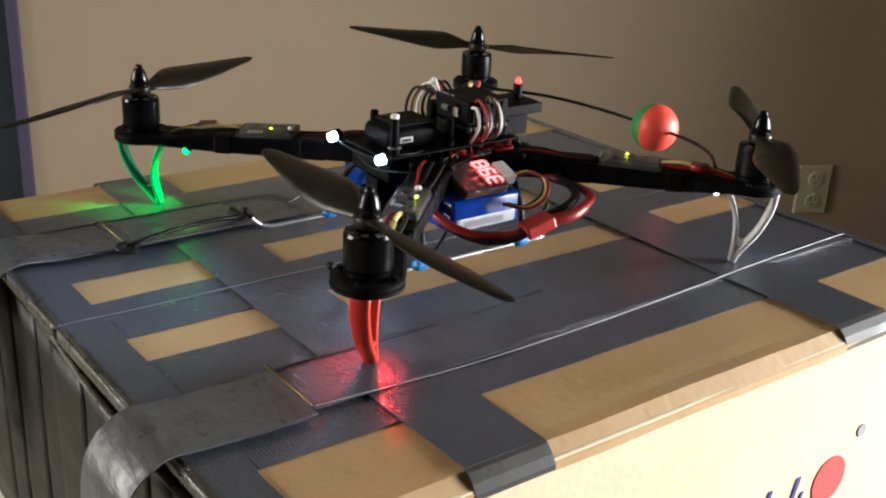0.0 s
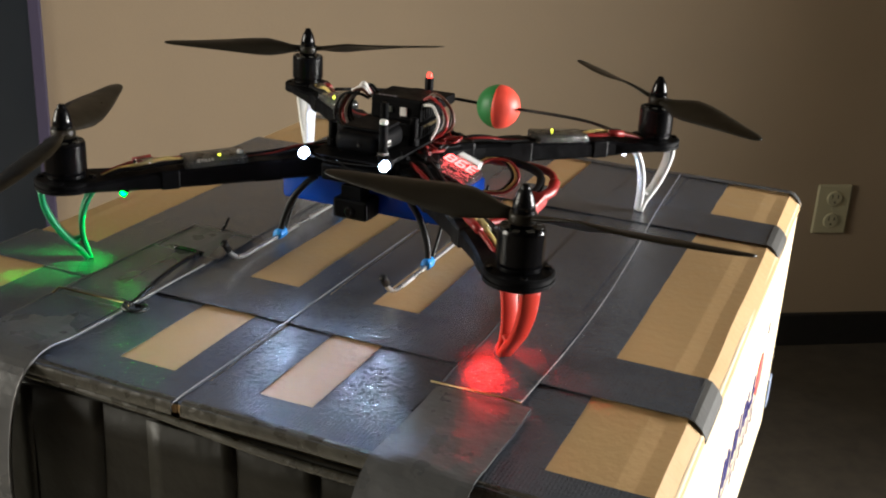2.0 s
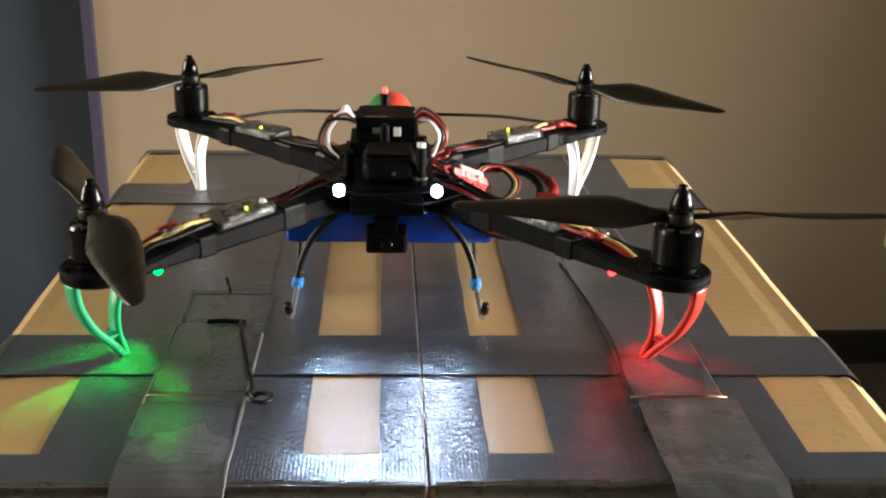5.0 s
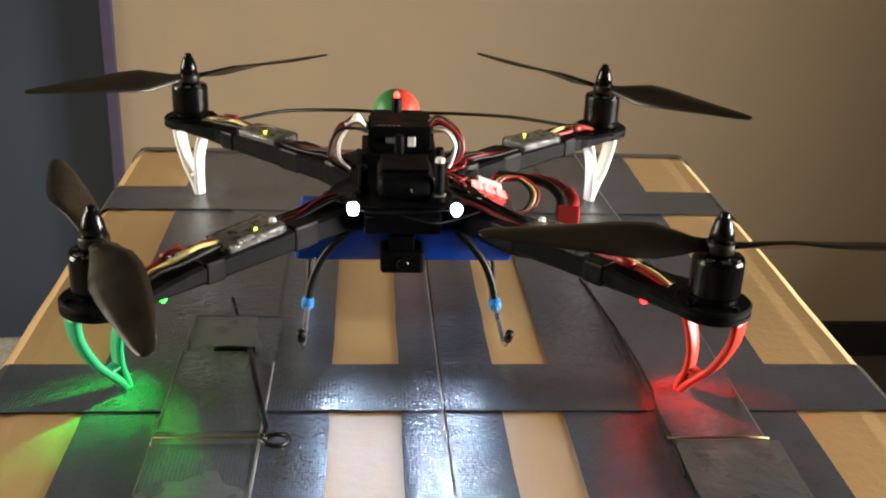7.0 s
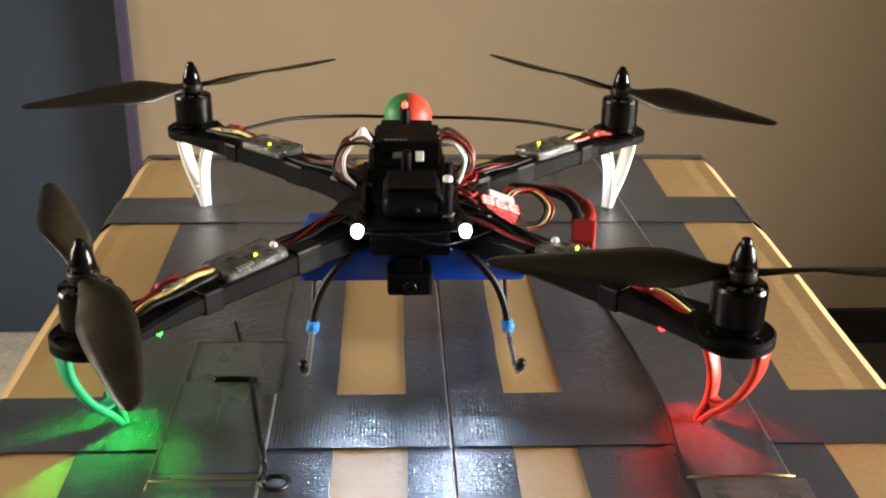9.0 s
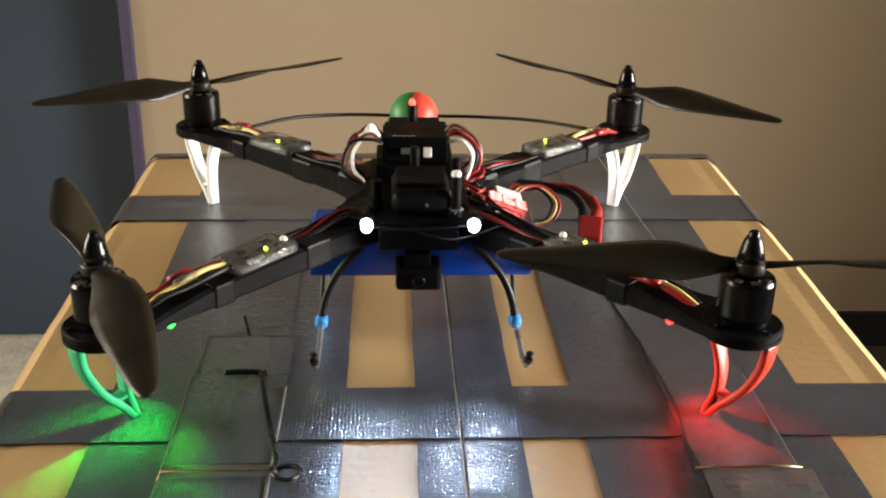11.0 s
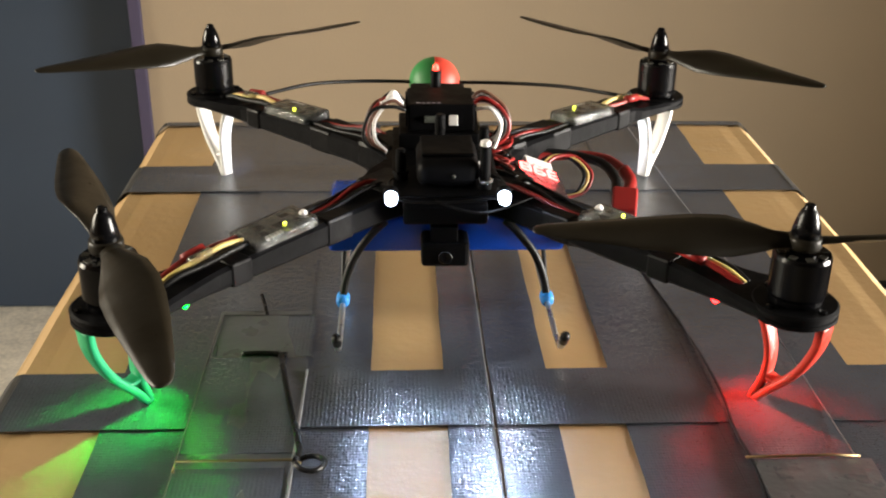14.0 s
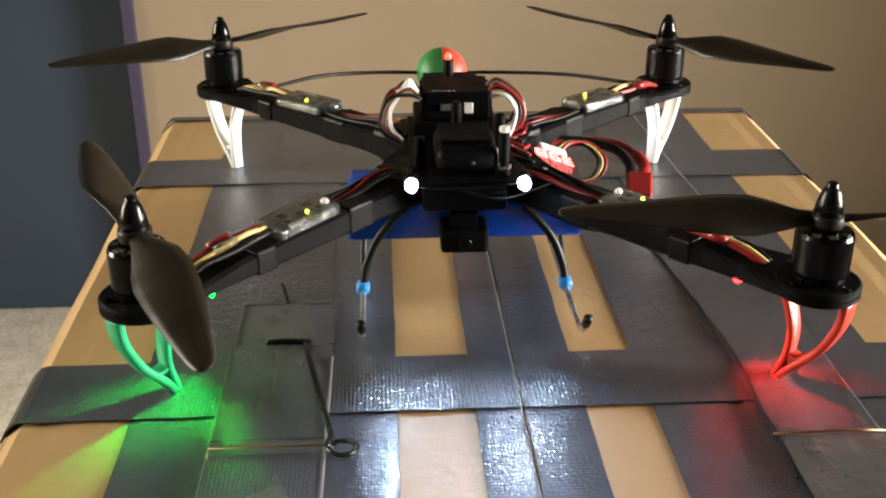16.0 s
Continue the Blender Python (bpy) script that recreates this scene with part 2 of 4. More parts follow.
def tube(pts, r, seg=8, n=6, bm=None, flat=1.0, curved=True, taper=None):
    """A round or flattened rod along the points; taper gives the radius at the end."""
    own = bmesh.new()
    path = smooth_path(pts, n) if curved else [Vector(q) for q in pts]
    rings, up = [], Vector((0, 0, 1))
    for i, q in enumerate(path):
        d = (path[min(i + 1, len(path) - 1)] - path[max(i - 1, 0)]).normalized()
        s = d.cross(up)
        s = s.normalized() if s.length > 1e-3 else Vector((1, 0, 0))
        u = s.cross(d).normalized()
        k = r if taper is None else r + (taper - r) * i / (len(path) - 1)
        rings.append([own.verts.new(q + s * k * math.cos(2 * math.pi * j / seg) + u * k * flat * math.sin(2 * math.pi * j / seg)) for j in range(seg)])
    for a, b in zip(rings, rings[1:]):
        for j in range(seg):
            own.faces.new((a[j], a[(j + 1) % seg], b[(j + 1) % seg], b[j]))
    own.faces.new(rings[0][::-1])
    own.faces.new(rings[-1])
    bmesh.ops.recalc_face_normals(own, faces=own.faces[:])
    return join(bm, own)


def ball(c, r, seg=16, bm=None, squash=(1, 1, 1)):
    own = bmesh.new()
    bmesh.ops.create_uvsphere(own, u_segments=seg, v_segments=seg // 2, radius=r, matrix=Matrix.Translation(c) @ Matrix.Diagonal((*squash, 1)))
    return join(bm, own)


def prism(outline, z0, z1, bevel=0.0, bm=None, m=None):
    """A flat outline raised from z0 to z1."""
    own = bmesh.new()
    lo = [own.verts.new((x, y, z0)) for x, y in outline]
    hi = [own.verts.new((x, y, z1)) for x, y in outline]
    k = len(outline)
    own.faces.new(lo[::-1])
    own.faces.new(hi)
    for i in range(k):
        own.faces.new((lo[i], lo[(i + 1) % k], hi[(i + 1) % k], hi[i]))
    bmesh.ops.recalc_face_normals(own, faces=own.faces[:])
    if bevel:
        bmesh.ops.bevel(own, geom=own.edges[:], offset=bevel, segments=1, affect="EDGES")
    if m is not None:
        own.transform(m)
    return join(bm, own)


CARRIED = []        # things that ride on the turning stool, with their rest pose from the pivot


def rider(name, x, y, z, label, category, rz=0.0, group=""):
    ob = new(name)
    tagged(ob, label, category, group)
    CARRIED.append((ob, pose(x - PIVOT[0], y - PIVOT[1], z, 0, 0, rz)))
    return ob

# ---- room ----
FLOOR = 0.035


def structure(name, bm, mat, label, category):
    return tagged(part(name, bm, mat), label, category, kind="structure")


structure("floor", block(XL, XR, YB, YW + 0.09, -0.1, FLOOR), M_CARPET, "beige carpeted floor of the room", "floor")
structure("ceiling", block(XL - 0.15, XR + 0.15, YB - 0.15, YW + 0.15, ZC, ZC + 0.1), M_CEIL, "unseen ceiling, darkened to cut bounced light", "ceiling")
NORTH = block(-0.517, XR + 0.15, YW, YW + 0.15, -0.1, ZC)
block(XL - 0.15, -1.45, YW, YW + 0.15, -0.1, ZC, bm=NORTH)
block(-1.45, -0.517, YW, YW + 0.15, 2.10, ZC, bm=NORTH)
structure("wall_north", NORTH, M_WALL, "unseen wall, darkened to cut bounced light behind the carton", "wall")
# South, east and west walls stay unseen; their dark colour limits the bounce.
structure("wall_south", block(XL - 0.15, XR + 0.15, YB - 0.15, YB, -0.1, ZC), M_UNSEENWALL, "unseen wall, darkened to cut bounced light", "wall")


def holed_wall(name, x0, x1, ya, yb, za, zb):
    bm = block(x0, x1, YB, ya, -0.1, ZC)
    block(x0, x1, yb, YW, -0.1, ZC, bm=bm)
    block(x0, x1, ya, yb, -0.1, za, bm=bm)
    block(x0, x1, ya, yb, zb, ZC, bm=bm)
    return structure(name, bm, M_UNSEENWALL, "unseen wall with a window opening, darkened to cut bounced light", "wall")


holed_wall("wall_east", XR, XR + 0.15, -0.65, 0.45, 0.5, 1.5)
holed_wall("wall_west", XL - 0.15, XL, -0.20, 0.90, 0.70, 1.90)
for nm, x0, ya, yb, za, zb in (("window_1", XR + 0.04, -0.65, 0.45, 0.5, 1.5), ("window_2", XL - 0.10, -0.20, 0.90, 0.70, 1.90)):
    w = tagged(new(nm), "white painted window frame in the wall opening", "window", kind="structure")
    part("window_sill", block(x0 - 0.06, x0 + 0.12, ya, yb, za - 0.0, za + 0.02, 0.003), M_FRAME, w)
    for y0, y1, z0, z1 in ((ya, ya + 0.04, za + 0.02, zb), (yb - 0.04, yb, za + 0.02, zb), (ya + 0.04, yb - 0.04, zb - 0.04, zb)):
        part("window_frame", block(x0, x0 + 0.05, y0, y1, z0, z1, 0.003), M_FRAME, w)

DOOR = structure("door_1", block(-1.449, -0.518, YW + 0.060, YW + 0.100, FLOOR + 0.006, 2.099, 0.002), M_DOOR, "flat blue-grey painted door set back in the tan wall", "door")
part("edge_strip", block(-0.536, -0.514, YW - 0.012, YW + 0.058, FLOOR + 0.001, 2.10, 0.002), M_EDGE, DOOR, "dark violet painted edge strip")
structure("baseboard", block(-0.513, XR, YW - 0.016, YW - 0.001, FLOOR, 0.118, 0.004), M_BASE, "black baseboard along the foot of the wall", "baseboard")
# Added dark sheet: paints the shade over the right part of the carpet.
FLOOR_SHADE = tagged(part("floor_shade_sheet", block(0.18, 1.95, -1.2, YW - 0.03, FLOOR + 0.0005, FLOOR + 0.013, 0.004), M_FLOORSHADE), "dark brown sheet on the carpet, standing in for floor shade", "rug")


def wall_outlet():
    o = new("wall_outlet")
    tagged(o, "ivory plastic duplex power outlet on the tan wall", "outlet")
    cx, cz = 1.151, 0.372
    part("cover_plate", block(cx - 0.041, cx + 0.041, YW - 0.008, YW - 0.0005, cz - 0.058, cz + 0.058, 0.004), M_PLATE, o)
    for dz in (-0.026, 0.026):
        bm = lathe([(0.0, 0.0), (0.0172, 0.0), (0.0172, 0.003), (0.016, 0.004), (0.0, 0.004)], 24, m=Matrix.Translation((cx, YW - 0.0078, cz + dz)) @ pose(0, 0, 0, 90))
        s = part("socket_face", bm, M_PLATE, o)
        for dx, w, hh in ((-0.0065, 0.0022, 0.009), (0.0065, 0.0022, 0.0075)):
            part("slot", block(cx + dx - w / 2, cx + dx + w / 2, YW - 0.0123, YW - 0.0118, cz + dz + 0.001, cz + dz + 0.001 + hh), M_SLOT, s)
        part("ground_hole", lathe([(0, 0), (0.0026, 0), (0.0026, 0.0005), (0, 0.0005)], 12, m=Matrix.Translation((cx, YW - 0.0118, cz + dz - 0.008)) @ pose(0, 0, 0, 90)), M_SLOT, s)
    part("screw", lathe([(0, 0), (0.0032, 0), (0.003, 0.0012), (0, 0.0016)], 12, m=Matrix.Translation((cx, YW - 0.0078, cz)) @ pose(0, 0, 0, 90)), M_PLATE, o)


wall_outlet()


def floor_bag():
    b = new("floor_bag")
    tagged(b, "soft black nylon bag slumped on the dark floor sheet by the wall", "bag")
    b.matrix_basis = pose(1.62, 1.22, FLOOR + 0.013)
    bm = bmesh.new()
    bmesh.ops.create_uvsphere(bm, u_segments=40, v_segments=24, radius=1)
    for v in bm.verts:
        x, y, z = v.co
        k = 1 + 0.10 * noise.noise(Vector((x * 2.1, y * 2.1, z * 2.1)))
        zz = math.copysign(abs(z) ** 0.7, z)
        v.co = (0.40 * x * k, 0.25 * y * k, 0.19 + 0.19 * zz * k)
        v.co.z = max(v.co.z, 0.0)
    part("bag_body", bm, M_BAG, b, smooth=True)
    part("carry_strap", tube([(-0.18, 0, 0.34), (-0.12, -0.03, 0.42), (0.0, -0.04, 0.45), (0.12, -0.03, 0.42), (0.18, 0, 0.34)], 0.013, flat=0.4), M_BAG, b)


floor_bag()

# ---- stool and carton ----
X0, X1, Y0, Y1 = -0.257, 0.263, -0.116, 0.470
BOXH = 0.235


def stool():
    s = rider("swivel_stool", 0.0, 0.175, 0.0, "dark swivel stool under the taped carton", "stool")
    part("seat", lathe([(0, 0.555), (0.165, 0.555), (0.172, 0.565), (0.172, 0.588), (0.165, TOP - BOXH), (0, TOP - BOXH)], 40), M_BLACK, s, smooth=False)
    part("column", lathe([(0, 0.08), (0.03, 0.08), (0.03, 0.32), (0.02, 0.32), (0.02, 0.555), (0, 0.555)], 24), M_GLOSS, s)
    part("foot_plate", lathe([(0, FLOOR), (0.19, FLOOR), (0.19, FLOOR + 0.012), (0.05, 0.08), (0, 0.08)], 40), M_BLACK, s)


stool()


def sheet(x0, x1, y0, y1, z, thick=0.0004, nx=6, ny=24, wave=0.00006, seed=0.0):
    """A strip of tape lying on the carton, slightly uneven."""
    own = bmesh.new()
    g = [[own.verts.new((x0 + (x1 - x0) * i / nx, y0 + (y1 - y0) * j / ny, 0)) for j in range(ny + 1)] for i in range(nx + 1)]
    for i in range(nx):
        for j in range(ny):
            own.faces.new((g[i][j], g[i + 1][j], g[i + 1][j + 1], g[i][j + 1]))
    for v in own.verts:
        e = 0.0006 * noise.noise(Vector((v.co.x * 60, v.co.y * 60, seed + 5)))
        v.co.z = z + 0.0006 * noise.noise(Vector((v.co.x * 14, v.co.y * 14, 2))) + wave * noise.noise(Vector((v.co.x * 26, v.co.y * 26, seed)))
        if abs(v.co.x - x0) < 1e-6 or abs(v.co.x - x1) < 1e-6:
            v.co.x += e
        if abs(v.co.y - y0) < 1e-6 or abs(v.co.y - y1) < 1e-6:
            v.co.y += e
    r = bmesh.ops.extrude_face_region(own, geom=own.faces[:])
    for v in (q for q in r["geom"] if isinstance(q, bmesh.types.BMVert)):
        v.co.z += thick
    bmesh.ops.recalc_face_normals(own, faces=own.faces[:])
    return own


def over_edge(xa, xb, ys, zs, thick=0.001):
    """A strip across x, bent along the profile of y and z."""
    path = smooth_path([(0, y, z) for y, z in zip(ys, zs)], 5)
    own = bmesh.new()
    nx, g = 8, []
    for i in range(nx + 1):
        u = i / nx
        g.append([own.verts.new((xa + (xb - xa) * u, q.y, q.z + 0.0006 * math.sin(math.pi * u) * (xb - xa < 0.1) + 0.0006 * noise.noise(Vector((u * 4, k * 0.4, xa * 9))))) for k, q in enumerate(path)])
    for i in range(nx):
        for j in range(len(path) - 1):
            own.faces.new((g[i][j], g[i][j + 1], g[i + 1][j + 1], g[i + 1][j]))
    own.normal_update()
    r = bmesh.ops.extrude_face_region(own, geom=own.faces[:])
    for v in (q for q in r["geom"] if isinstance(q, bmesh.types.BMVert)):
        v.co += v.normal * thick if v.normal.length else Vector((0, 0, thick))
    bmesh.ops.recalc_face_normals(own, faces=own.faces[:])
    return own


def carton():
    c = rider("cardboard_carton", 0.0, 0.175, TOP - BOXH, "large tan cardboard carton wrapped with strips of grey tape", "carton")
    off = Matrix.Translation((0, -0.175, BOXH))       # below, z = 0 is the top

    def p(name, bm, mat, label="", parent=None, smooth=False):
        bm.transform(off)
        return part(name, bm, mat, parent or c, label, smooth)

    t = 0.005
    p("side_panel", block(X1 - t, X1 + 0.001, Y0 + t, Y1 - t, -BOXH, -0.006, 0.0015), M_CARDLIT, "printed cardboard side, window light put into its paler colour")
    p("side_panel", block(X0, X0 + t, Y0 + t, Y1 - t, -BOXH, -0.006, 0.0015), M_CARD)
    # this end and its strips carry their shade in the colour
    p("end_panel", block(X0, X1, Y0 + 0.004, Y0 + 0.009, -BOXH, -0.013, 0.0015), M_TAPESHADED, "end of the carton in olive-grey tape, shade put into its colour")
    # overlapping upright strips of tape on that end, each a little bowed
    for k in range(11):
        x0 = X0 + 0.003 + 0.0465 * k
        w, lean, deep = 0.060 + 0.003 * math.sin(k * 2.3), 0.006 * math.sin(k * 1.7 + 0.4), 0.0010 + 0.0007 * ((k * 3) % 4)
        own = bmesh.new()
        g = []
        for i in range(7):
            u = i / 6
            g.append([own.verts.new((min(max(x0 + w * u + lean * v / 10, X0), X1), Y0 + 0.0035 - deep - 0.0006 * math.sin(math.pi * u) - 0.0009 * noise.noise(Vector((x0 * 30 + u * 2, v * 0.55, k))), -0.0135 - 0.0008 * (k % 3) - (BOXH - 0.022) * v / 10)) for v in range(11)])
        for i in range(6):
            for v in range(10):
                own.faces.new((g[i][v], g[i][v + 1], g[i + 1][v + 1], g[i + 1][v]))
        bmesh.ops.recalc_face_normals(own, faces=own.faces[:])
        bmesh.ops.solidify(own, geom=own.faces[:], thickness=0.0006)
        p("end_tape_strip", own, M_TAPESHADED, smooth=True)
    # taped rims: the top edge of the end panel, and the crushed edge of each top flap above it
    p("end_rim", tube([(X0 + 0.004, Y0 + 0.0035, -0.0100), (-0.10, Y0 + 0.0025, -0.0085), (-0.02, Y0 + 0.0015, -0.0100), (0.05, Y0 - 0.0010, -0.0135), (0.12, Y0 - 0.0020, -0.0140), (X1 - 0.004, Y0 + 0.0010, -0.0130)], 0.0026, 8, 8, flat=0.9), M_TAPERIM, smooth=True)
    p("end_panel", block(X0, X1, Y1 - 0.009, Y1 - 0.004, -BOXH, -0.006, 0.0015), M_CARD)
    p("bottom_panel", block(X0, X1, Y0 + 0.01, Y1 - 0.01, -BOXH - 0.0, -BOXH + t), M_CARD)
    p("inner_flap", block(X0 + 0.006, X1 - 0.006, Y0 + 0.010, Y0 + 0.24, -0.0105, -0.0060), M_CORE)
    p("inner_flap", block(X0 + 0.006, X1 - 0.006, Y1 - 0.24, Y1 - 0.010, -0.0105, -0.0060), M_CORE)
    # the two top flaps meet at the seam; each is slightly crushed along its fold

    def flap(x0, x1, side):
        own = bmesh.new()
        nx, ny = 26, 40
        g = []
        for i in range(nx + 1):
            u = i / nx
            x = x0 + (x1 - x0) * u
            row = []
            for j in range(ny + 1):
                y = Y0 + (Y1 - Y0) * j / ny
                fold = abs(x - side)
                z = -0.0080 * max(0, 1 - fold / 0.0070) ** 1.6 - 0.0022 * math.exp(-((fold - 0.016) / 0.004) ** 2)
                z += 0.0006 * noise.noise(Vector((x * 14, y * 14, 2)))
                row.append(own.verts.new((x + 0.0012 * noise.noise(Vector((1, y * 12, side))) * (1 if fold < 0.03 else 0), y, z)))
            g.append(row)
        for i in range(nx):
            for j in range(ny):
                own.faces.new((g[i][j], g[i + 1][j], g[i + 1][j + 1], g[i][j + 1]))
        r = bmesh.ops.extrude_face_region(own, geom=own.faces[:])
        for v in (q for q in r["geom"] if isinstance(q, bmesh.types.BMVert)):
            v.co.z -= 0.0048
        bmesh.ops.recalc_face_normals(own, faces=own.faces[:])
        return own

    p("top_flap", flap(X0 - 0.001, -0.0005, X0 - 0.001), M_CARD)
    p("top_flap", flap(0.0005, X1 + 0.002, X1 + 0.002), M_CARD)
    # lengthwise tape
    for i, (a, b, ya, yb, z) in enumerate(((-0.195, -0.146, Y0, Y1, 0.0003), (-0.108, -0.063, Y0, Y1, 0.0003), (-0.150, -0.100, Y0, Y1, 0.0009),
                           (-0.024, -0.0003, Y0, Y1, 0.0004), (0.0007, 0.032, Y0, Y1, 0.0004),
                           (0.066, 0.115, Y0, Y1, 0.0003), (0.150, 0.199, Y0, Y1, 0.0003), (0.112, 0.160, Y0, Y1, 0.0009))):
        p("tape_strip", sheet(a, b, ya, yb, z, ny=40, seed=i * 3.1), M_TAPE)
    # crosswise tape, wrapping a little down the sides
    for i, (ya, yb, z) in enumerate(((0.0, 0.053, 0.0016), (0.310, 0.363, 0.0016), (Y0 - 0.001, -0.087, 0.0017), (0.462, Y1 + 0.001, 0.0017))):
        for xa, xb in ((X0 + 0.008, -0.0003), (0.0007, X1 - 0.008)):
            p("tape_strip", sheet(xa, xb, ya, yb, z, nx=24, ny=6, seed=40 + i), M_TAPEX)
        for s, x in ((1, X1 + 0.0030), (-1, X0 - 0.0030)):
            bm = bmesh.new()
            prof = [(x - s * 0.0122, 0.0021), (x - s * 0.0080, 0.0008), (x - s * 0.0036, -0.0035), (x - s * 0.0008, -0.0085), (x - s * 0.0004, -0.0115)]
            vs = [[bm.verts.new((px, y, pz)) for px, pz in prof] for y in (ya, (ya * 2 + yb) / 3, (ya + yb * 2) / 3, yb)]
            for r0, r1 in zip(vs, vs[1:]):
                for k in range(len(prof) - 1):
                    bm.faces.new((r0[k], r0[k + 1], r1[k + 1], r1[k]))
            bmesh.ops.recalc_face_normals(bm, faces=bm.faces[:])
            bmesh.ops.solidify(bm, geom=bm.faces[:], thickness=0.0006)
            p("tape_end", bm, M_TAPEDULL)
    for xa, xb in ((X0 + 0.002, -0.003), (0.003, X1 - 0.002)):
        p("tape_edge_wrap", over_edge(xa, xb, [-0.1125, Y0 + 0.0008, Y0 - 0.0010, Y0 - 0.0016, Y0 - 0.0010], [0.0023, 0.0020, 0.0010, -0.0020, -0.0056], 0.0005), M_TAPERIM)
    # hold-down strips that run over the near edge and hang down the end of the carton
    z = 0.0025
    p("hanging_tape", over_edge(-0.152, -0.099, [0.118, 0.02, -0.06, -0.108, -0.128, -0.138, -0.139, -0.137], [z, z, z, z + 0.002, -0.008, -0.045, -0.09, -0.13]), M_TAPEHANG)
    p("hanging_tape", over_edge(0.119, 0.175, [-0.037, -0.06, -0.100, -0.119, -0.131, -0.140, -0.145, -0.147, -0.145, -0.140], [z + 0.002, z + 0.001, z + 0.002, z + 0.003, 0.0005, -0.009, -0.022, -0.05, -0.09, -0.14]), M_TAPEHANG)
    p("tape_patch", sheet(-0.150, -0.096, 0.066, 0.112, z + 0.0008, seed=71), M_TAPEX)
    p("tape_patch", sheet(-0.152, -0.097, -0.024, 0.064, z + 0.0012, seed=72), M_TAPE)
    p("tape_patch", sheet(-0.153, -0.101, -0.083, -0.036, z + 0.0014, seed=73), M_TAPEX)
    p("tape_patch", sheet(0.117, 0.168, -0.034, 0.110, z + 0.0006, seed=74), M_TAPE)
    p("tape_patch", sheet(0.135, 0.176, -0.088, -0.040, z + 0.0014, seed=75), M_TAPEX)
    # lifted edges of the strips: pale rods paint their glint, the dark rod shade
    p("tape_edge", tube([(0.168, -0.034, 0.0056), (0.1695, 0.06, 0.0024), (0.1690, 0.146, 0.0022), (0.164, 0.25, 0.0020), (0.158, 0.34, 0.0026), (0.153, 0.465, 0.0026)], 0.00034, 6), M_EDGEGLINT)
    p("tape_edge", tube([(0.108, 0.182, 0.0006), (0.114, 0.130, 0.0012), (0.117, 0.093, 0.0026), (0.1195, 0.055, 0.0036), (0.1200, 0.020, 0.0040), (0.1180, -0.010, 0.0036), (0.1190, -0.038, 0.0038), (0.1170, -0.066, 0.0032)], 0.0008, 6), M_EDGESHADE)
    p("tape_edge", tube([(-0.097, 0.05, 0.0044), (-0.0975, -0.02, 0.0044), (-0.098, -0.08, 0.0042), (-0.098, -0.110, 0.0055), (-0.099, -0.130, -0.010), (-0.100, -0.140, -0.05), (-0.1, -0.140, -0.10)], 0.0007, 6), M_EDGEGLINT)
    p("tape_edge", tube([(-0.0018, Y0 - 0.0030, -0.0030), (-0.0012, Y0 + 0.002, 0.0026), (-0.0010, -0.06, 0.0023), (-0.0011, 0.0, 0.0024), (-0.0010, 0.08, 0.0022), (-0.0012, 0.20, 0.0014)], 0.00032, 6), M_EDGEGLINT)
    p("tape_edge", tube([(-0.1500, 0.111, 0.0040), (-0.1515, 0.060, 0.0044), (-0.1520, 0.010, 0.0044), (-0.1525, -0.030, 0.0044), (-0.1530, -0.082, 0.0044)], 0.0005, 6), M_TAPEDULL)
    p("tape_edge", tube([(-0.1500, 0.1125, 0.0040), (-0.1200, 0.1120, 0.0042), (-0.0960, 0.1122, 0.0040)], 0.0004, 6), M_TAPEDULL)
    # printing on the lightened side: slanted strokes, a rule and a round dot
    s = X1 + 0.0016
    turn = Matrix(((0, 0, 1, s), (1, 0, 0, 0), (0, 1, 0, 0), (0, 0, 0, 1)))      # outline x, y -> side y, z

    def stroke(y, z, w, hh, mat, slant=0.25, name="print_stroke"):
        o = [(y, z), (y + w, z), (y + w + slant * hh, z + hh), (y + slant * hh, z + hh)]
        p(name, prism(o, -0.0004, 0.0003, m=turn), mat)

    base = -0.128
    for y, w, hh in ((0.135, 0.004, 0.027), (0.150, 0.004, 0.027), (0.162, 0.003, 0.020), (0.180, 0.004, 0.027), (0.193, 0.003, 0.022), (0.206, 0.004, 0.027),
                     (0.228, 0.0045, 0.027), (0.246, 0.004, 0.027), (0.262, 0.003, 0.012), (0.276, 0.0045, 0.027), (0.287, 0.003, 0.013)):
        stroke(y, base, w, hh, M_INKBLUE)
    p("print_rule", prism([(0.12, base - 0.010), (0.325, base - 0.010), (0.3255, base - 0.008), (0.1205, base - 0.008)], -0.0004, 0.0003, m=turn), M_INKGREY)
    for k in range(6):
        stroke(0.20 + 0.021 * k, base - 0.026, 0.008, 0.009, M_INKGREY, 0.1, "print_mark")
    p("print_dot", prism([(0.322 + 0.0185 * math.cos(a * math.pi / 16), base + 0.012 + 0.0185 * math.sin(a * math.pi / 16)) for a in range(32)], -0.0004, 0.0003, m=turn), M_INKRED)
    p("print_mark", prism([(0.352 + 0.005 * math.cos(a * math.pi / 8), base + 0.042 + 0.005 * math.sin(a * math.pi / 8)) for a in range(16)], -0.0004, 0.0003, m=turn), M_INKGREY)
    p("tape_tab", block(X1 - 0.001, X1 + 0.003, Y1 - 0.014, Y1 + 0.004, -0.215, -0.185, 0.001), M_TAB)


carton()


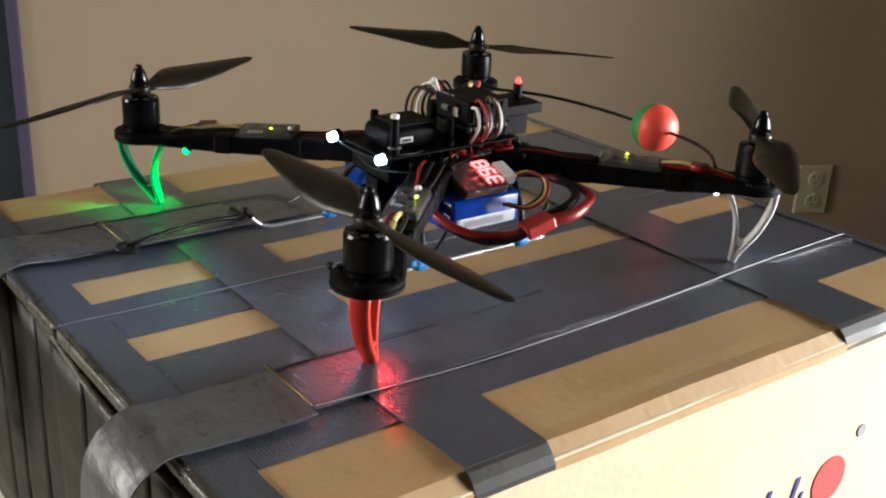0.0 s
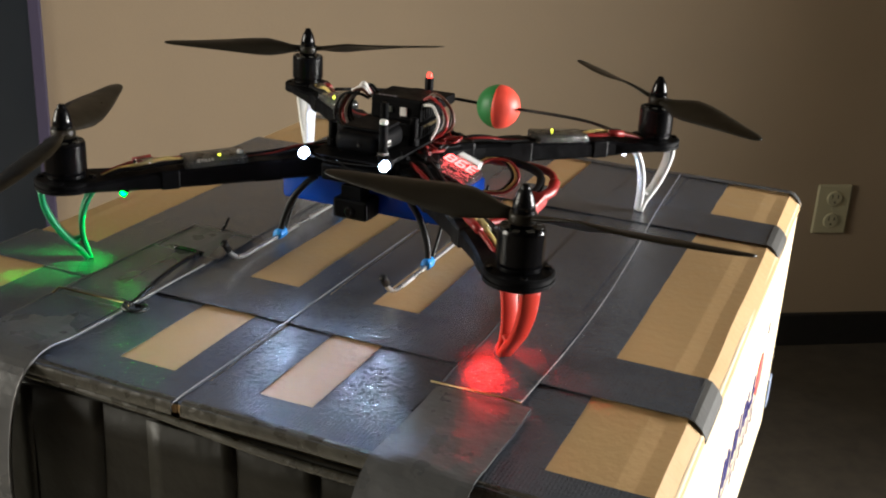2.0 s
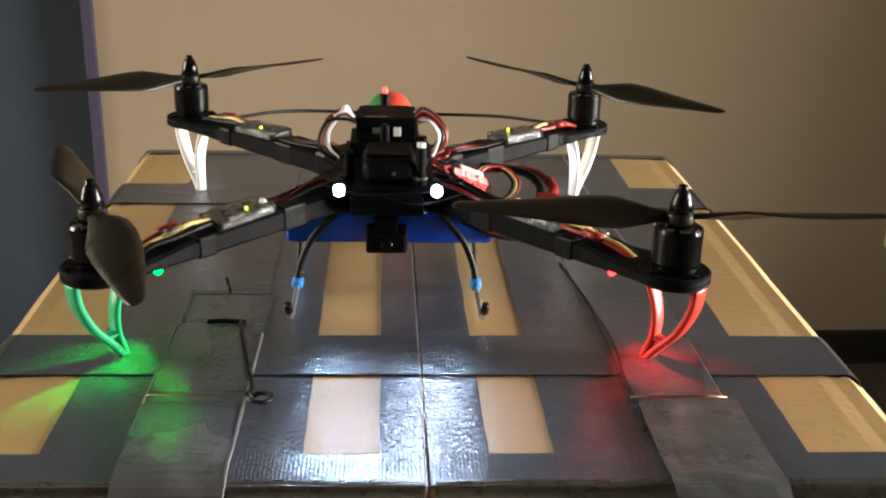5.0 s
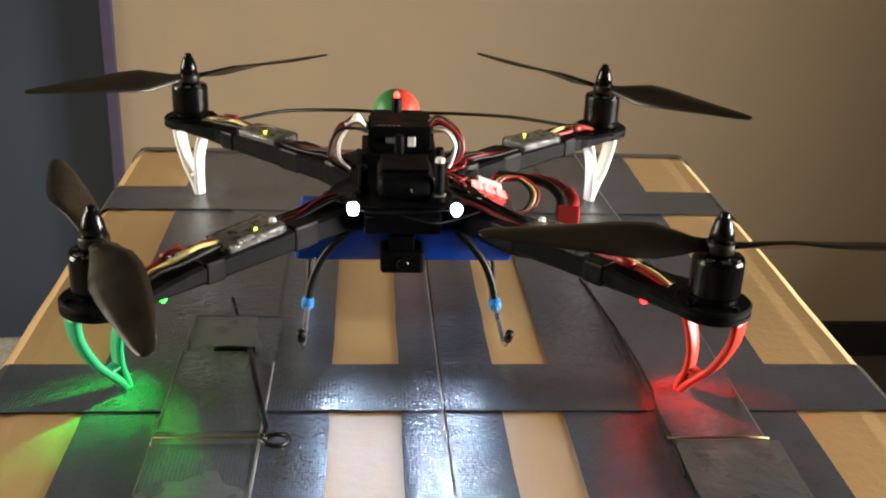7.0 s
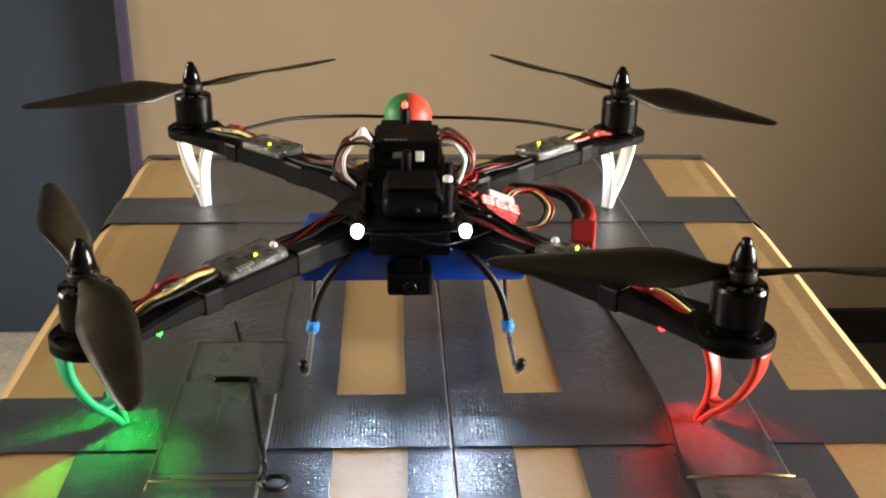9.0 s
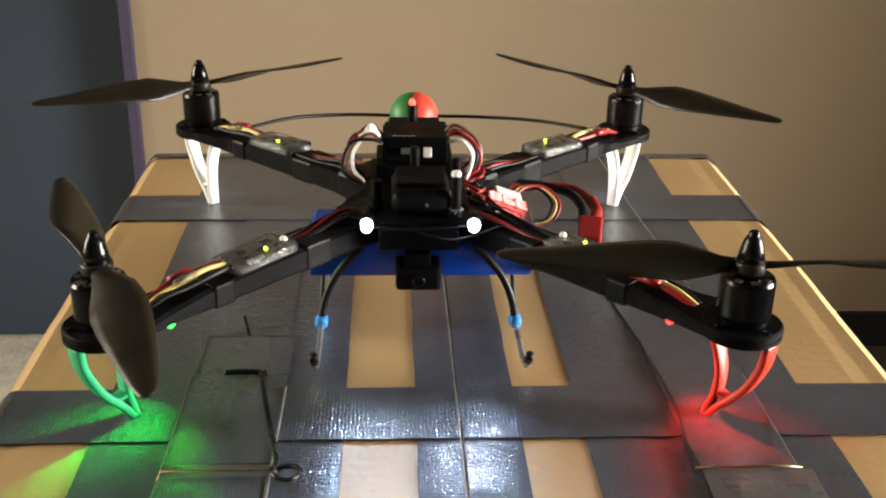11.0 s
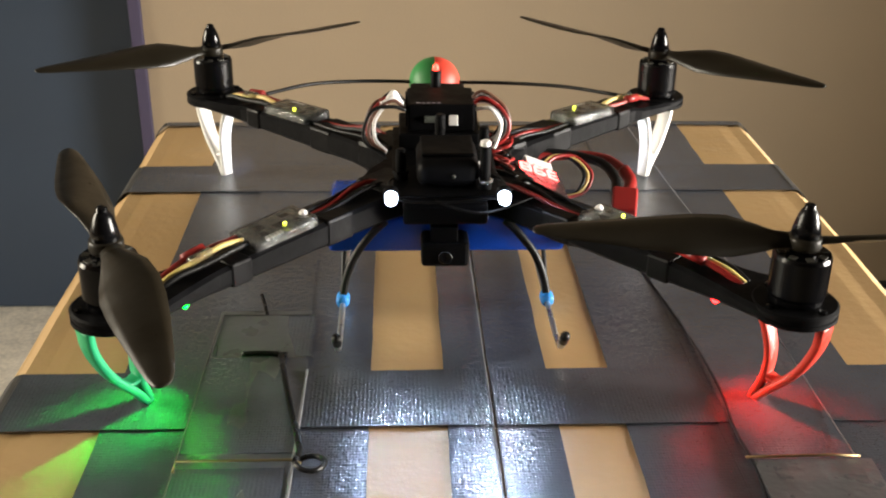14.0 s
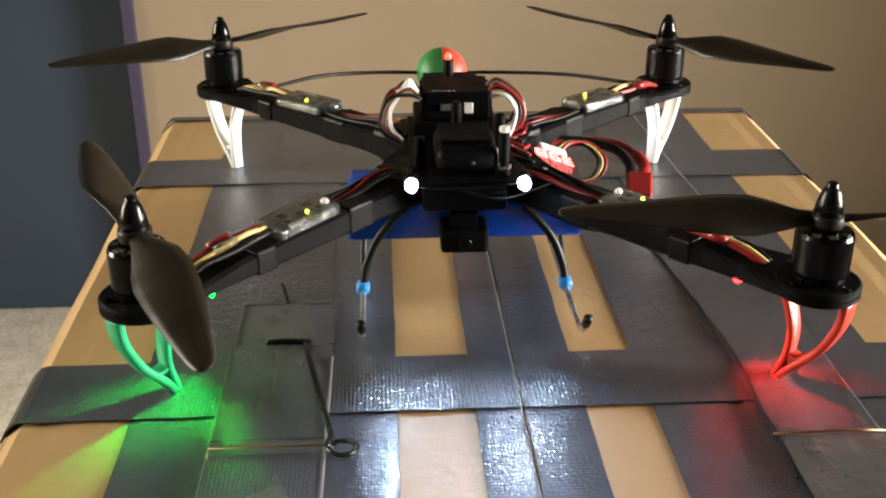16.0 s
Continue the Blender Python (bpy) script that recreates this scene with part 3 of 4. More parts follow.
def hold_down_hook():
    h = rider("hold_down_hook", -0.10, 0.03, TOP, "black bent wire hook with a ring end, taped to the carton", "hook")
    o = Matrix.Translation((0.10, -0.03, 0))

    def p(name, bm, mat, label=""):
        bm.transform(o)
        return part(name, bm, mat, h, label, True)

    p("shank", tube([(-0.1120, 0.0645, 0.0050), (-0.1075, 0.037, 0.0080), (-0.1015, 0.006, 0.009), (-0.0958, -0.021, 0.008), (-0.0950, -0.0270, 0.0070), (-0.0962, -0.0340, 0.0060)], 0.0017), M_IRON)
    ring = [(-0.0895 + 0.0068 * math.cos(a), -0.0355 + 0.0076 * math.sin(a), 0.0062 + 0.002 * math.sin(a * 0.5)) for a in [k * 0.41 + 2.9 for k in range(15)]]
    p("ring", tube(ring, 0.0014), M_IRON)
    p("crossbar", tube([(-0.1335, 0.0665, 0.0050), (-0.122, 0.0665, 0.0054), (-0.109, 0.0655, 0.0050)], 0.0016), M_IRON)
    p("tail", tube([(-0.1245, 0.112, 0.0042), (-0.127, 0.122, 0.0060), (-0.1295, 0.130, 0.0085)], 0.0011), M_IRON)


hold_down_hook()


def pin(pts, label):
    q = rider("brass_pin", pts[0][0], pts[0][1], TOP, label, "pin", group="pins across the tape")
    x, y = pts[0][:2]
    part("shaft", tube([(a - x, b - y, c) for a, b, c in pts], 0.0007, curved=False), M_BRASS, q, smooth=True)


pin([(-0.1520, -0.0395, 0.0050), (-0.1515, -0.0335, 0.0068), (-0.0975, -0.0345, 0.0076), (-0.0935, -0.0370, 0.0072)], "bent brass wire pin lying across tape by the black hook")
pin([(0.1150, -0.0365, 0.0068), (0.1560, -0.0370, 0.0078), (0.1690, -0.0375, 0.0072)], "straight brass wire pin across the tape beside the red leg")

# ---- quadcopter ----
CX, CY = -0.019, 0.190


def arm_axes(mx, my):
    r = math.hypot(mx, my)
    return r, Matrix(((mx / r, -my / r, 0, 0), (my / r, mx / r, 0, 0), (0, 0, 1, 0), (0, 0, 0, 1)))


def arm_mesh(r):
    """A tapered beam along +x from the centre, flaring where it meets the centre plates."""
    own = bmesh.new()
    rings = []
    for s, w, lo, hi in ((0.020, 0.060, 0.0535, 0.0680), (0.036, 0.046, 0.0530, 0.0680), (0.052, 0.035, 0.0525, 0.0680), (0.070, 0.0285, 0.0520, 0.0675),
                         (0.10, 0.0255, 0.0515, 0.0665), (0.15, 0.0240, 0.0510, 0.0650), (0.185, 0.0250, 0.0515, 0.0635), (r - 0.036, 0.029, 0.0528, 0.0622), (r - 0.018, 0.037, 0.0545, 0.0618), (r - 0.004, 0.041, 0.0550, 0.0615)):
        h = w / 2
        rings.append([own.verts.new(q) for q in ((s, -h, lo + 0.002), (s, -h + 0.002, lo), (s, h - 0.002, lo), (s, h, lo + 0.002), (s, h, hi - 0.002), (s, h - 0.002, hi), (s, -h + 0.002, hi), (s, -h, hi - 0.002))])
    for a, b in zip(rings, rings[1:]):
        for j in range(8):
            own.faces.new((a[j], a[(j + 1) % 8], b[(j + 1) % 8], b[j]))
    own.faces.new(rings[0][::-1])
    own.faces.new(rings[-1])
    bmesh.ops.recalc_face_normals(own, faces=own.faces[:])
    return own


def blade_mesh(hand, lift, R=0.130):
    """One propeller blade along +x, twisted; hand is +1 for a blade whose leading edge is towards +y."""
    own = bmesh.new()
    rows = []
    stations = ((0.006, 0.010, 0.0040), (0.014, 0.012, 0.0036), (0.024, 0.018, 0.0030), (0.036, 0.0255, 0.0024), (0.050, 0.0285, 0.0020), (0.066, 0.0270, 0.0017), (0.082, 0.0235, 0.0015),
                (0.098, 0.0190, 0.0013), (0.112, 0.0150, 0.0011), (0.122, 0.0115, 0.0010), (0.128, 0.0075, 0.0009), (R, 0.003, 0.0008))
    for s, c, th in stations:
        a = min(math.atan(0.120 / (2 * math.pi * max(s, 0.02))), radians(33))
        if s < 0.03:
            a *= 0.35 + 0.65 * s / 0.03
        up, low = [], []
        for k in range(7):
            u = k / 6 - 0.42
            camber = 0.07 * c * (1 - (2 * k / 6 - 1) ** 2)
            half = th * 0.5 * math.sqrt(max(0.04, 1 - (2 * k / 6 - 1) ** 2))
            for z, lst in ((camber + half, up), (camber - half, low)):
                y, zz = u * c * math.cos(a) - z * math.sin(a), u * c * math.sin(a) + z * math.cos(a)
                lst.append(own.verts.new((s, hand * y, zz + lift * (s / R) ** 1.4)))
        rows.append(up + low[::-1])
    n = len(rows[0])
    for a, b in zip(rows, rows[1:]):
        for j in range(n):
            own.faces.new((a[j], a[(j + 1) % n], b[(j + 1) % n], b[j]))
    own.faces.new(rows[0][::-1])
    own.faces.new(rows[-1])
    bmesh.ops.recalc_face_normals(own, faces=own.faces[:])
    return own


def strip_leg(path, w0, w1, th):
    """A curved flat strut in the x-z plane, w wide across y."""
    own = bmesh.new()
    pts = smooth_path([(x, 0, z) for x, z in path], 6)
    rings = []
    for i, q in enumerate(pts):
        d = (pts[min(i + 1, len(pts) - 1)] - pts[max(i - 1, 0)]).normalized()
        nrm = Vector((-d.z, 0, d.x))
        w = (w0 + (w1 - w0) * i / (len(pts) - 1)) / 2
        rings.append([own.verts.new(q + nrm * a * th / 2 + Vector((0, b * w, 0))) for a, b in ((-1, -0.8), (-1, 0.8), (-0.6, 1), (0.6, 1), (1, 0.8), (1, -0.8), (0.6, -1), (-0.6, -1))])
    for a, b in zip(rings, rings[1:]):
        for j in range(8):
            own.faces.new((a[j], a[(j + 1) % 8], b[(j + 1) % 8], b[j]))
    own.faces.new(rings[0][::-1])
    own.faces.new(rings[-1])
    bmesh.ops.recalc_face_normals(own, faces=own.faces[:])
    return own


def quadcopter():
    q = rider("quadcopter", CX, CY, TOP + 0.0024, "black quadcopter with coloured legs and lit lamps, on the carton", "quadcopter")

    def p(name, bm, mat, label="", parent=None, smooth=True, m=None):
        if m is not None:
            bm.transform(m)
        return part(name, bm, mat, parent or q, label, smooth)

    # place of each motor, turn of its propeller, sense, lift of the two tips, rise of the arm's end, place of the foot along the arm
    motors = ((-0.166, 0.159, 34.8, -1, (0.0035, 0.0050), 0.003, -0.006, M_WHITE, M_LEDWR, "white plastic leg lit by a white lamp"),
              (0.167, 0.153, -43.5, 1, (0.0010, 0.0065), 0.002, -0.006, M_WHITE, M_LEDWR, "white plastic leg lit by a white lamp"),
              (0.165, -0.178, -2.5, -1, (0.0040, 0.0040), 0.0, -0.0125, M_RED, M_LEDR, "red plastic leg lit by a red lamp"),
              (-0.166, -0.172, -68.0, 1, (-0.0035, 0.0040), -0.002, -0.0105, M_GREEN, M_LEDG, "green plastic leg lit by a green lamp"))
    for mx, my, ang, hand, lifts, rise, toe, leg_mat, led_mat, leg_label in motors:
        r, flat_axes = arm_axes(mx, my)
        front = my < 0
        side = -1 if mx * my > 0 else 1
        shear = Matrix.Identity(4)
        shear[2][0] = rise / r
        A = flat_axes @ shear
        arm = p("arm", arm_mesh(r), M_CARBON, smooth=False, m=A)
        at = Matrix.Translation((mx, my, rise))
        # bands of tape round the arm
        for s, hw, lo, hi in ((0.101, 0.010, 0.0511, 0.0670), (0.171, 0.007, 0.0508, 0.0646)):
            p("tape_band", block(s - hw, s + hw, -0.0131, 0.0131, lo, hi, 0.0015), M_WRAP, parent=arm, smooth=False, m=A)
        # motor mount, motor, cone and propeller
        plate = p("motor_mount", lathe([(0, 0.0548), (0.0200, 0.0548), (0.0212, 0.0556), (0.0212, 0.0578), (0.0204, 0.0582), (0.0204, 0.0592), (0.0212, 0.0596), (0.0212, 0.0614), (0.0200, 0.0624), (0, 0.0624)], 48, m=at), M_BLACK, smooth=False)
        for k in range(4):
            a = k * math.pi / 2 + 0.5
            p("screw", lathe([(0, 0.0624), (0.0021, 0.0624), (0.0021, 0.0636), (0.0012, 0.0640), (0, 0.0640)], 10, m=at @ Matrix.Translation((0.0172 * math.cos(a), 0.0172 * math.sin(a), 0))), M_GLOSS, parent=plate, smooth=False)
        motor = p("motor", lathe([(0, 0.0624), (0.0122, 0.0624), (0.0132, 0.0634), (0.0132, 0.0658), (0.0120, 0.0662), (0.0120, 0.0668), (0.0138, 0.0672), (0.0141, 0.0680), (0.0141, 0.0862), (0.0133, 0.0880), (0.0100, 0.0884), (0, 0.0884)], 72, m=at), M_GLOSS, smooth=False)
        for k in range(8):
            p("bell_vent", block(0.0085, 0.0120, -0.0019, 0.0019, 0.0881, 0.0887, m=at @ pose(0, 0, 0, 0, 0, 45 * k)), M_SLOT, parent=motor, smooth=False)
        p("prop_cone", lathe([(0, 0.0886), (0.0060, 0.0886), (0.0066, 0.0892), (0.0066, 0.0906), (0.0076, 0.0910), (0.0076, 0.0916), (0.0070, 0.0960), (0.0066, 0.0982), (0.0069, 0.0984), (0.0062, 0.1025), (0.0047, 0.1078), (0.0035, 0.1101), (0.0027, 0.1108), (0.0027, 0.1124), (0.0016, 0.1132), (0, 0.1132)], 32, m=at), M_GLOSS)
        prop = p("propeller_hub", lathe([(0.0040, 0.0906), (0.0078, 0.0906), (0.0082, 0.0918), (0.0082, 0.0954), (0.0078, 0.0968), (0.0040, 0.0968)], 28, m=at), M_PROP)
        for half, lift in zip((0, 180), lifts):
            p("propeller_blade", blade_mesh(hand, lift), M_PROP, parent=prop, m=at @ Matrix.Translation((0, 0, 0.0936)) @ pose(0, 0, 0, 0, 0, ang + half))
        # forked landing leg, in the plane of the arm: a long outer sickle and a bowed inner strut that meet above the toe
        L = Matrix.Translation((mx, my, 0)) @ flat_axes
        top = 0.0550 + rise
        leg = p("leg", strip_leg([(0.0175, top), (0.0155, top * 0.74), (0.0088 + toe * 0.15, top * 0.42), (0.0015 + toe * 0.55, top * 0.17), (toe, 0.0003)], 0.0120, 0.0085, 0.0044), leg_mat, leg_label, m=L)
        p("leg_strut", strip_leg([(-0.0185, top), (-0.0120, top * 0.80), (-0.0070 + toe * 0.1, top * 0.55), (-0.0045 + toe * 0.35, top * 0.30), (toe * 0.9 - 0.0015, top * 0.10), (toe - 0.0015, 0.0003)], 0.0110, 0.0080, 0.0036), leg_mat, parent=leg, m=L)
        p("leg_bridge", strip_leg([(-0.0040 + toe * 0.35, top * 0.30), (0.0010 + toe * 0.3, top * 0.27), (0.0058 + toe * 0.3, top * 0.31)], 0.008, 0.008, 0.0026), leg_mat, parent=leg, m=L)
        # lamp under the arm that shines out on its leg
        N = A @ Matrix.Translation((0.2010, -side * 0.0040, 0.0505)) @ pose(0, 0, 0, 0, 140, 0)
        glow_mat = {M_LEDWR: M_LEDWRLENS, M_LEDG: M_LEDGLENS, M_LEDR: M_LEDRLENS}[led_mat]
        lamp = p("navigation_lamp", lathe([(0.0011, 0.0010), (0.0011, 0.0034), (0.0014, 0.0042), (0.0020, 0.0038), (0.0023, 0.0028), (0.0023, 0.0010)], 16, m=N, capped=False), glow_mat, "lit lamp under the arm", parent=arm)
        p("lamp_die", lathe([(0, 0.0009), (0.0007, 0.0009), (0.0007, 0.0012), (0, 0.0012)], 12, m=N), led_mat, parent=arm, smooth=False)
        p("lamp_base", lathe([(0, -0.0030), (0.0025, -0.0030), (0.0025, 0.0010), (0, 0.0010)], 14, m=N), M_BLACK, parent=arm, smooth=False)
        A = A @ Matrix.Translation((0, 0, 0.003))
        # speed controller in clear film, with its wires
        tilt = A @ Matrix.Translation((0.138, 0, 0.0652)) @ pose(0, 0, 0, 0, 2.5, 0) @ Matrix.Diagonal((0.86, 0.96, 0.9, 1))
        esc = p("speed_controller", block(-0.0225, 0.0225, -0.0105, 0.0105, -0.0045, 0.0005, 0.0012), M_BOARD, "speed controller board in clear film", smooth=False, m=tilt)
        for dx, dy, w, d in ((-0.012, -0.004, 0.007, 0.005), (-0.001, 0.003, 0.008, 0.006), (0.010, -0.003, 0.006, 0.006), (0.013, 0.005, 0.005, 0.004), (-0.014, 0.005, 0.004, 0.004)):
            p("chip", block(dx - w / 2, dx + w / 2, dy - d / 2, dy + d / 2, 0.0006, 0.0022, 0.0003), M_BLACK, parent=esc, smooth=False, m=tilt)
        for k in range(5):
            p("solder_pad", block(0.002 + 0.0028 * k, 0.0038 + 0.0028 * k, -0.0098 * side, -0.0078 * side, 0.0006, 0.0012), M_WCON, parent=esc, smooth=False, m=tilt)
        film = block(-0.0265, 0.0265, -0.0120, 0.0120, -0.0050, 0.0034, 0.0026, 3)
        for v in film.verts:
            v.co += Vector((0, 0, 0.0008)) * noise.noise(v.co * 260)
        p("clear_film", film, M_CLEAR, parent=esc, m=tilt)
        p("status_lamp", ball((-0.004, 0.005, 0.0034), 0.0012, 8), M_LEDY, parent=esc, m=tilt)
        if front:
            p("capacitor_end", ball((-0.0215, 0.003, 0.0030), 0.0028, 10), M_WCON, parent=esc, m=tilt)
        # motor wires outwards and power wires inwards
        for k, (dy, mt) in enumerate(((-0.006, M_WRED), (0.0, M_WYEL), (0.0055, M_WBLK))):
            p("motor_wire", tube([(0.160, dy * 0.8, 0.0655), (0.174, dy, 0.0650 + 0.002 * (k == 1)), (0.190, dy * 0.9, 0.0650 - 0.001 * k), (0.204, dy * 0.7, 0.0620), (0.216, dy * 0.5, 0.0575)], 0.0016), mt, parent=arm, m=A)
            if k < 2:
                p("bullet_plug", tube([(0.181, dy, 0.0665), (0.194, dy * 0.95, 0.0650)], 0.0027, 10, curved=False), M_CLEAR if k else M_WRED, parent=arm, m=A)
        for dy, mt in ((-0.0032, M_WRED), (0.0005, M_WBLK)):
            p("power_wire", tube([(0.050, dy * 1.2, 0.0655), (0.062, dy * 1.8, 0.0678), (0.076, dy * 1.7, 0.0672), (0.092, dy, 0.0640), (0.114, dy * 0.8, 0.0625)], 0.0015), mt, parent=arm, m=A)
        p("tape_band", block(0.034, 0.062, -0.0165, 0.0165, 0.0500, 0.0680, 0.003), M_WRAP, parent=arm, smooth=False, m=A)
        p("signal_wire", tube([(0.050, side * 0.010, 0.0665), (0.066, side * 0.009, 0.0675), (0.090, side * 0.008, 0.0650), (0.116, side * 0.006, 0.0640)], 0.0011), M_WBLK, parent=arm, m=A)
    # centre plates
    out = []
    for k in range(4):
        a = math.radians(45 + 90 * k)
        for d in (-0.42, -0.2, 0.2, 0.42):
            rr = 0.062 if abs(d) < 0.3 else 0.050
            out.append((rr * math.cos(a + d), rr * math.sin(a + d)))
        out.append((0.036 * math.cos(a + math.pi / 4), 0.036 * math.sin(a + math.pi / 4)))
    p("bottom_plate", prism(out, 0.0515, 0.0535, 0.0004), M_BLACK, smooth=False)
    p("top_plate", prism([(x * 0.98, y * 0.98) for x, y in out], 0.0686, 0.0704, 0.0004), M_BLACK, smooth=False)
    p("deck", block(-0.032, 0.030, -0.074, 0.046, 0.0735, 0.0752, 0.0006), M_BLACK, smooth=False)
    for x, y in ((-0.029, -0.040), (0.029, -0.040), (-0.029, 0.038), (0.029, 0.038)):
        p("standoff", lathe([(0, 0.0704), (0.003, 0.0704), (0.003, 0.0735), (0, 0.0735)], 6, m=Matrix.Translation((x, y, 0))), M_BLACK, smooth=False)
    # dark front nose under the deck
    p("nose_block", block(-0.026, 0.023, -0.068, -0.030, 0.0540, 0.0670, 0.002), M_BLACK, smooth=False)
    # front lamps
    for x in (-0.0327, 0.0309):
        B = Matrix.Translation((x, -0.0770, 0.0768)) @ pose(0, 0, 0, 101.5, 0, 0)
        lamp = p("head_lamp", lathe([(0.0021, 0.0012), (0.0021, 0.0056), (0.0024, 0.0066), (0.0030, 0.0063), (0.0034, 0.0050), (0.0035, 0.0012)], 20, m=B, capped=False), M_LEDLENS, "bright white head lamp")
        p("lamp_die", lathe([(0, 0.0008), (0.0016, 0.0008), (0.0016, 0.0011), (0, 0.0011)], 16, m=B), M_LEDW, parent=lamp, smooth=False)
        p("lamp_base", lathe([(0, -0.0030), (0.0044, -0.0030), (0.0044, 0.0011), (0.0020, 0.0011), (0.0020, 0.0006), (0, 0.0006)], 20, m=B), M_BLACK, parent=lamp, smooth=False)
        p("lamp_wire", tube([(x, -0.0715, 0.0765), (x * 1.05, -0.064, 0.078), (x * 1.0, -0.052, 0.0765), (x * 0.8, -0.040, 0.0755)], 0.0006, 6), M_WBLK, parent=lamp)
    p("nose_wire", tube([(-0.034, -0.077, 0.0745), (-0.015, -0.0785, 0.0728), (0.010, -0.0785, 0.0735), (0.029, -0.077, 0.0750)], 0.0007, 6), M_WBLK)
    p("nose_wire", tube([(-0.008, -0.077, 0.0735), (0.004, -0.0785, 0.0690), (0.022, -0.077, 0.0660), (0.050, -0.062, 0.0690)], 0.0007, 6), M_WBLK)
    # controller stack
    dev = p("control_module", block(-0.0180, 0.0180, -0.0650, -0.0200, 0.0755, 0.0915, 0.0060, 4), M_BLACK, "rounded black control module")
    p("module_lid", block(-0.0155, 0.0155, -0.0560, -0.0230, 0.0913, 0.0937, 0.0012), M_BLACK, parent=dev, smooth=False)
    p("module_port", block(0.0177, 0.0191, -0.0560, -0.0450, 0.0810, 0.0850, 0.0006), M_WCON, parent=dev, smooth=False)
    p("port_hole", block(0.0189, 0.0195, -0.0545, -0.0465, 0.0818, 0.0842), M_SLOT, parent=dev, smooth=False)
    p("module_hole", lathe([(0, 0), (0.0012, 0), (0.0012, 0.0004), (0, 0.0004)], 10, m=Matrix.Translation((0.003, -0.0651, 0.0830)) @ pose(0, 0, 0, 90)), M_SLOT, parent=dev)
    fc = p("receiver", block(-0.0225, 0.0195, 0.0040, 0.0420, 0.0860, 0.1035, 0.0015), M_BLACK, "black radio receiver box", smooth=False)
    for k in range(7):
        p("case_rib", block(0.0190, 0.0207, 0.0075 + 0.0046 * k, 0.0100 + 0.0046 * k, 0.0880, 0.1020, 0.0004), M_BLACK, parent=fc, smooth=False)
        p("case_rib", block(-0.0237, -0.0222, 0.0075 + 0.0046 * k, 0.0100 + 0.0046 * k, 0.0880, 0.1020, 0.0004), M_BLACK, parent=fc, smooth=False)
    p("socket", block(0.0030, 0.0085, 0.0020, 0.0045, 0.0905, 0.0970, 0.0005), M_WCON, "white socket", parent=fc, smooth=False)
    p("socket", block(-0.0120, -0.0040, 0.0022, 0.0045, 0.0925, 0.0965, 0.0005), M_BOARD, parent=fc, smooth=False)
    for k in range(5):
        p("lid_mark", block(-0.017 + 0.0032 * k, -0.0148 + 0.0032 * k, 0.0060, 0.0066, 0.1039, 0.1043), M_INKGREY, parent=fc, smooth=False)
    lower = p("pin_header_box", block(-0.0280, 0.0220, 0.0000, 0.0440, 0.0752, 0.0860, 0.0012), M_BLACK, smooth=False)
    for k in range(9):
        p("header_pin", block(0.0225, 0.0232, 0.004 + 0.0042 * k, 0.0048 + 0.0042 * k, 0.0832, 0.0855), M_BRASS, parent=lower, smooth=False)
        p("case_rib", block(0.0218, 0.0232, 0.003 + 0.0042 * k, 0.0050 + 0.0042 * k, 0.0765, 0.0825, 0.0003), M_BLACK, parent=lower, smooth=False)
    rear = p("rear_deck", block(-0.0200, 0.0165, 0.0420, 0.0800, 0.0870, 0.0950, 0.0012), M_BLACK, smooth=False)
    p("deck_support", block(-0.0120, 0.0090, 0.0450, 0.0720, 0.0690, 0.0872, 0.001), M_BLACK, parent=rear, smooth=False)
    post = p("lamp_post", lathe([(0, 0.0948), (0.0034, 0.0948), (0.0036, 0.0960), (0.0036, 0.1060), (0.0028, 0.1068), (0, 0.1068)], 16, m=Matrix.Translation((-0.003, 0.070, 0))), M_BLACK)
    p("tail_lamp", lathe([(0, 0.1066), (0.0022, 0.1066), (0.0022, 0.1090), (0.0014, 0.1108), (0, 0.1114)], 14, m=Matrix.Translation((-0.003, 0.070, 0))), M_LEDRS, "lit red tail lamp", parent=post)
    for x, y, top, cap in ((0.0209, -0.0625, 0.1040, M_WCON), (-0.0270, -0.048, 0.0940, M_BLACK), (-0.003, -0.012, 0.1030, M_BLACK), (0.0235, -0.016, 0.0960, M_BLACK)):
        s = p("pillar", lathe([(0, 0.0752), (0.0040, 0.0752), (0.0040, 0.0790), (0.0028, 0.0795), (0.0032, 0.0830), (0.0032, top - 0.003), (0.0026, top - 0.0028), (0, top - 0.0028)], 16, m=Matrix.Translation((x, y, 0))), M_BLACK, smooth=False)
        p("pillar_cap", lathe([(0, top - 0.003), (0.0030, top - 0.003), (0.0030, top - 0.0008), (0.0022, top), (0, top)], 14, m=Matrix.Translation((x, y, 0))), cap, parent=s, smooth=False)
        p("pillar_nut", lathe([(0, 0.0790), (0.0046, 0.0790), (0.0046, 0.0806), (0, 0.0806)], 6, m=Matrix.Translation((x, y, 0))), M_ROD if cap is M_WCON else M_BLACK, parent=s, smooth=False)
    # servo leads looping out on both sides
    for k in range(7):
        mt = (M_WWHT, M_WRED, M_WBLK, M_WWHT, M_WBRN, M_WWHT, M_WBLK)[k]
        y, j = 0.008 + 0.0034 * k, 0.0011 * ((k * 5) % 7 - 3)
        p("signal_lead", tube([(0.015, y, 0.0985), (0.024, y - 0.002, 0.1040 + j), (0.033 + j, y - 0.004, 0.1005), (0.0385 + j, y - 0.006, 0.0915), (0.037 + j, y - 0.008, 0.0830), (0.031, y - 0.010, 0.0770)], 0.0012, 7), mt)
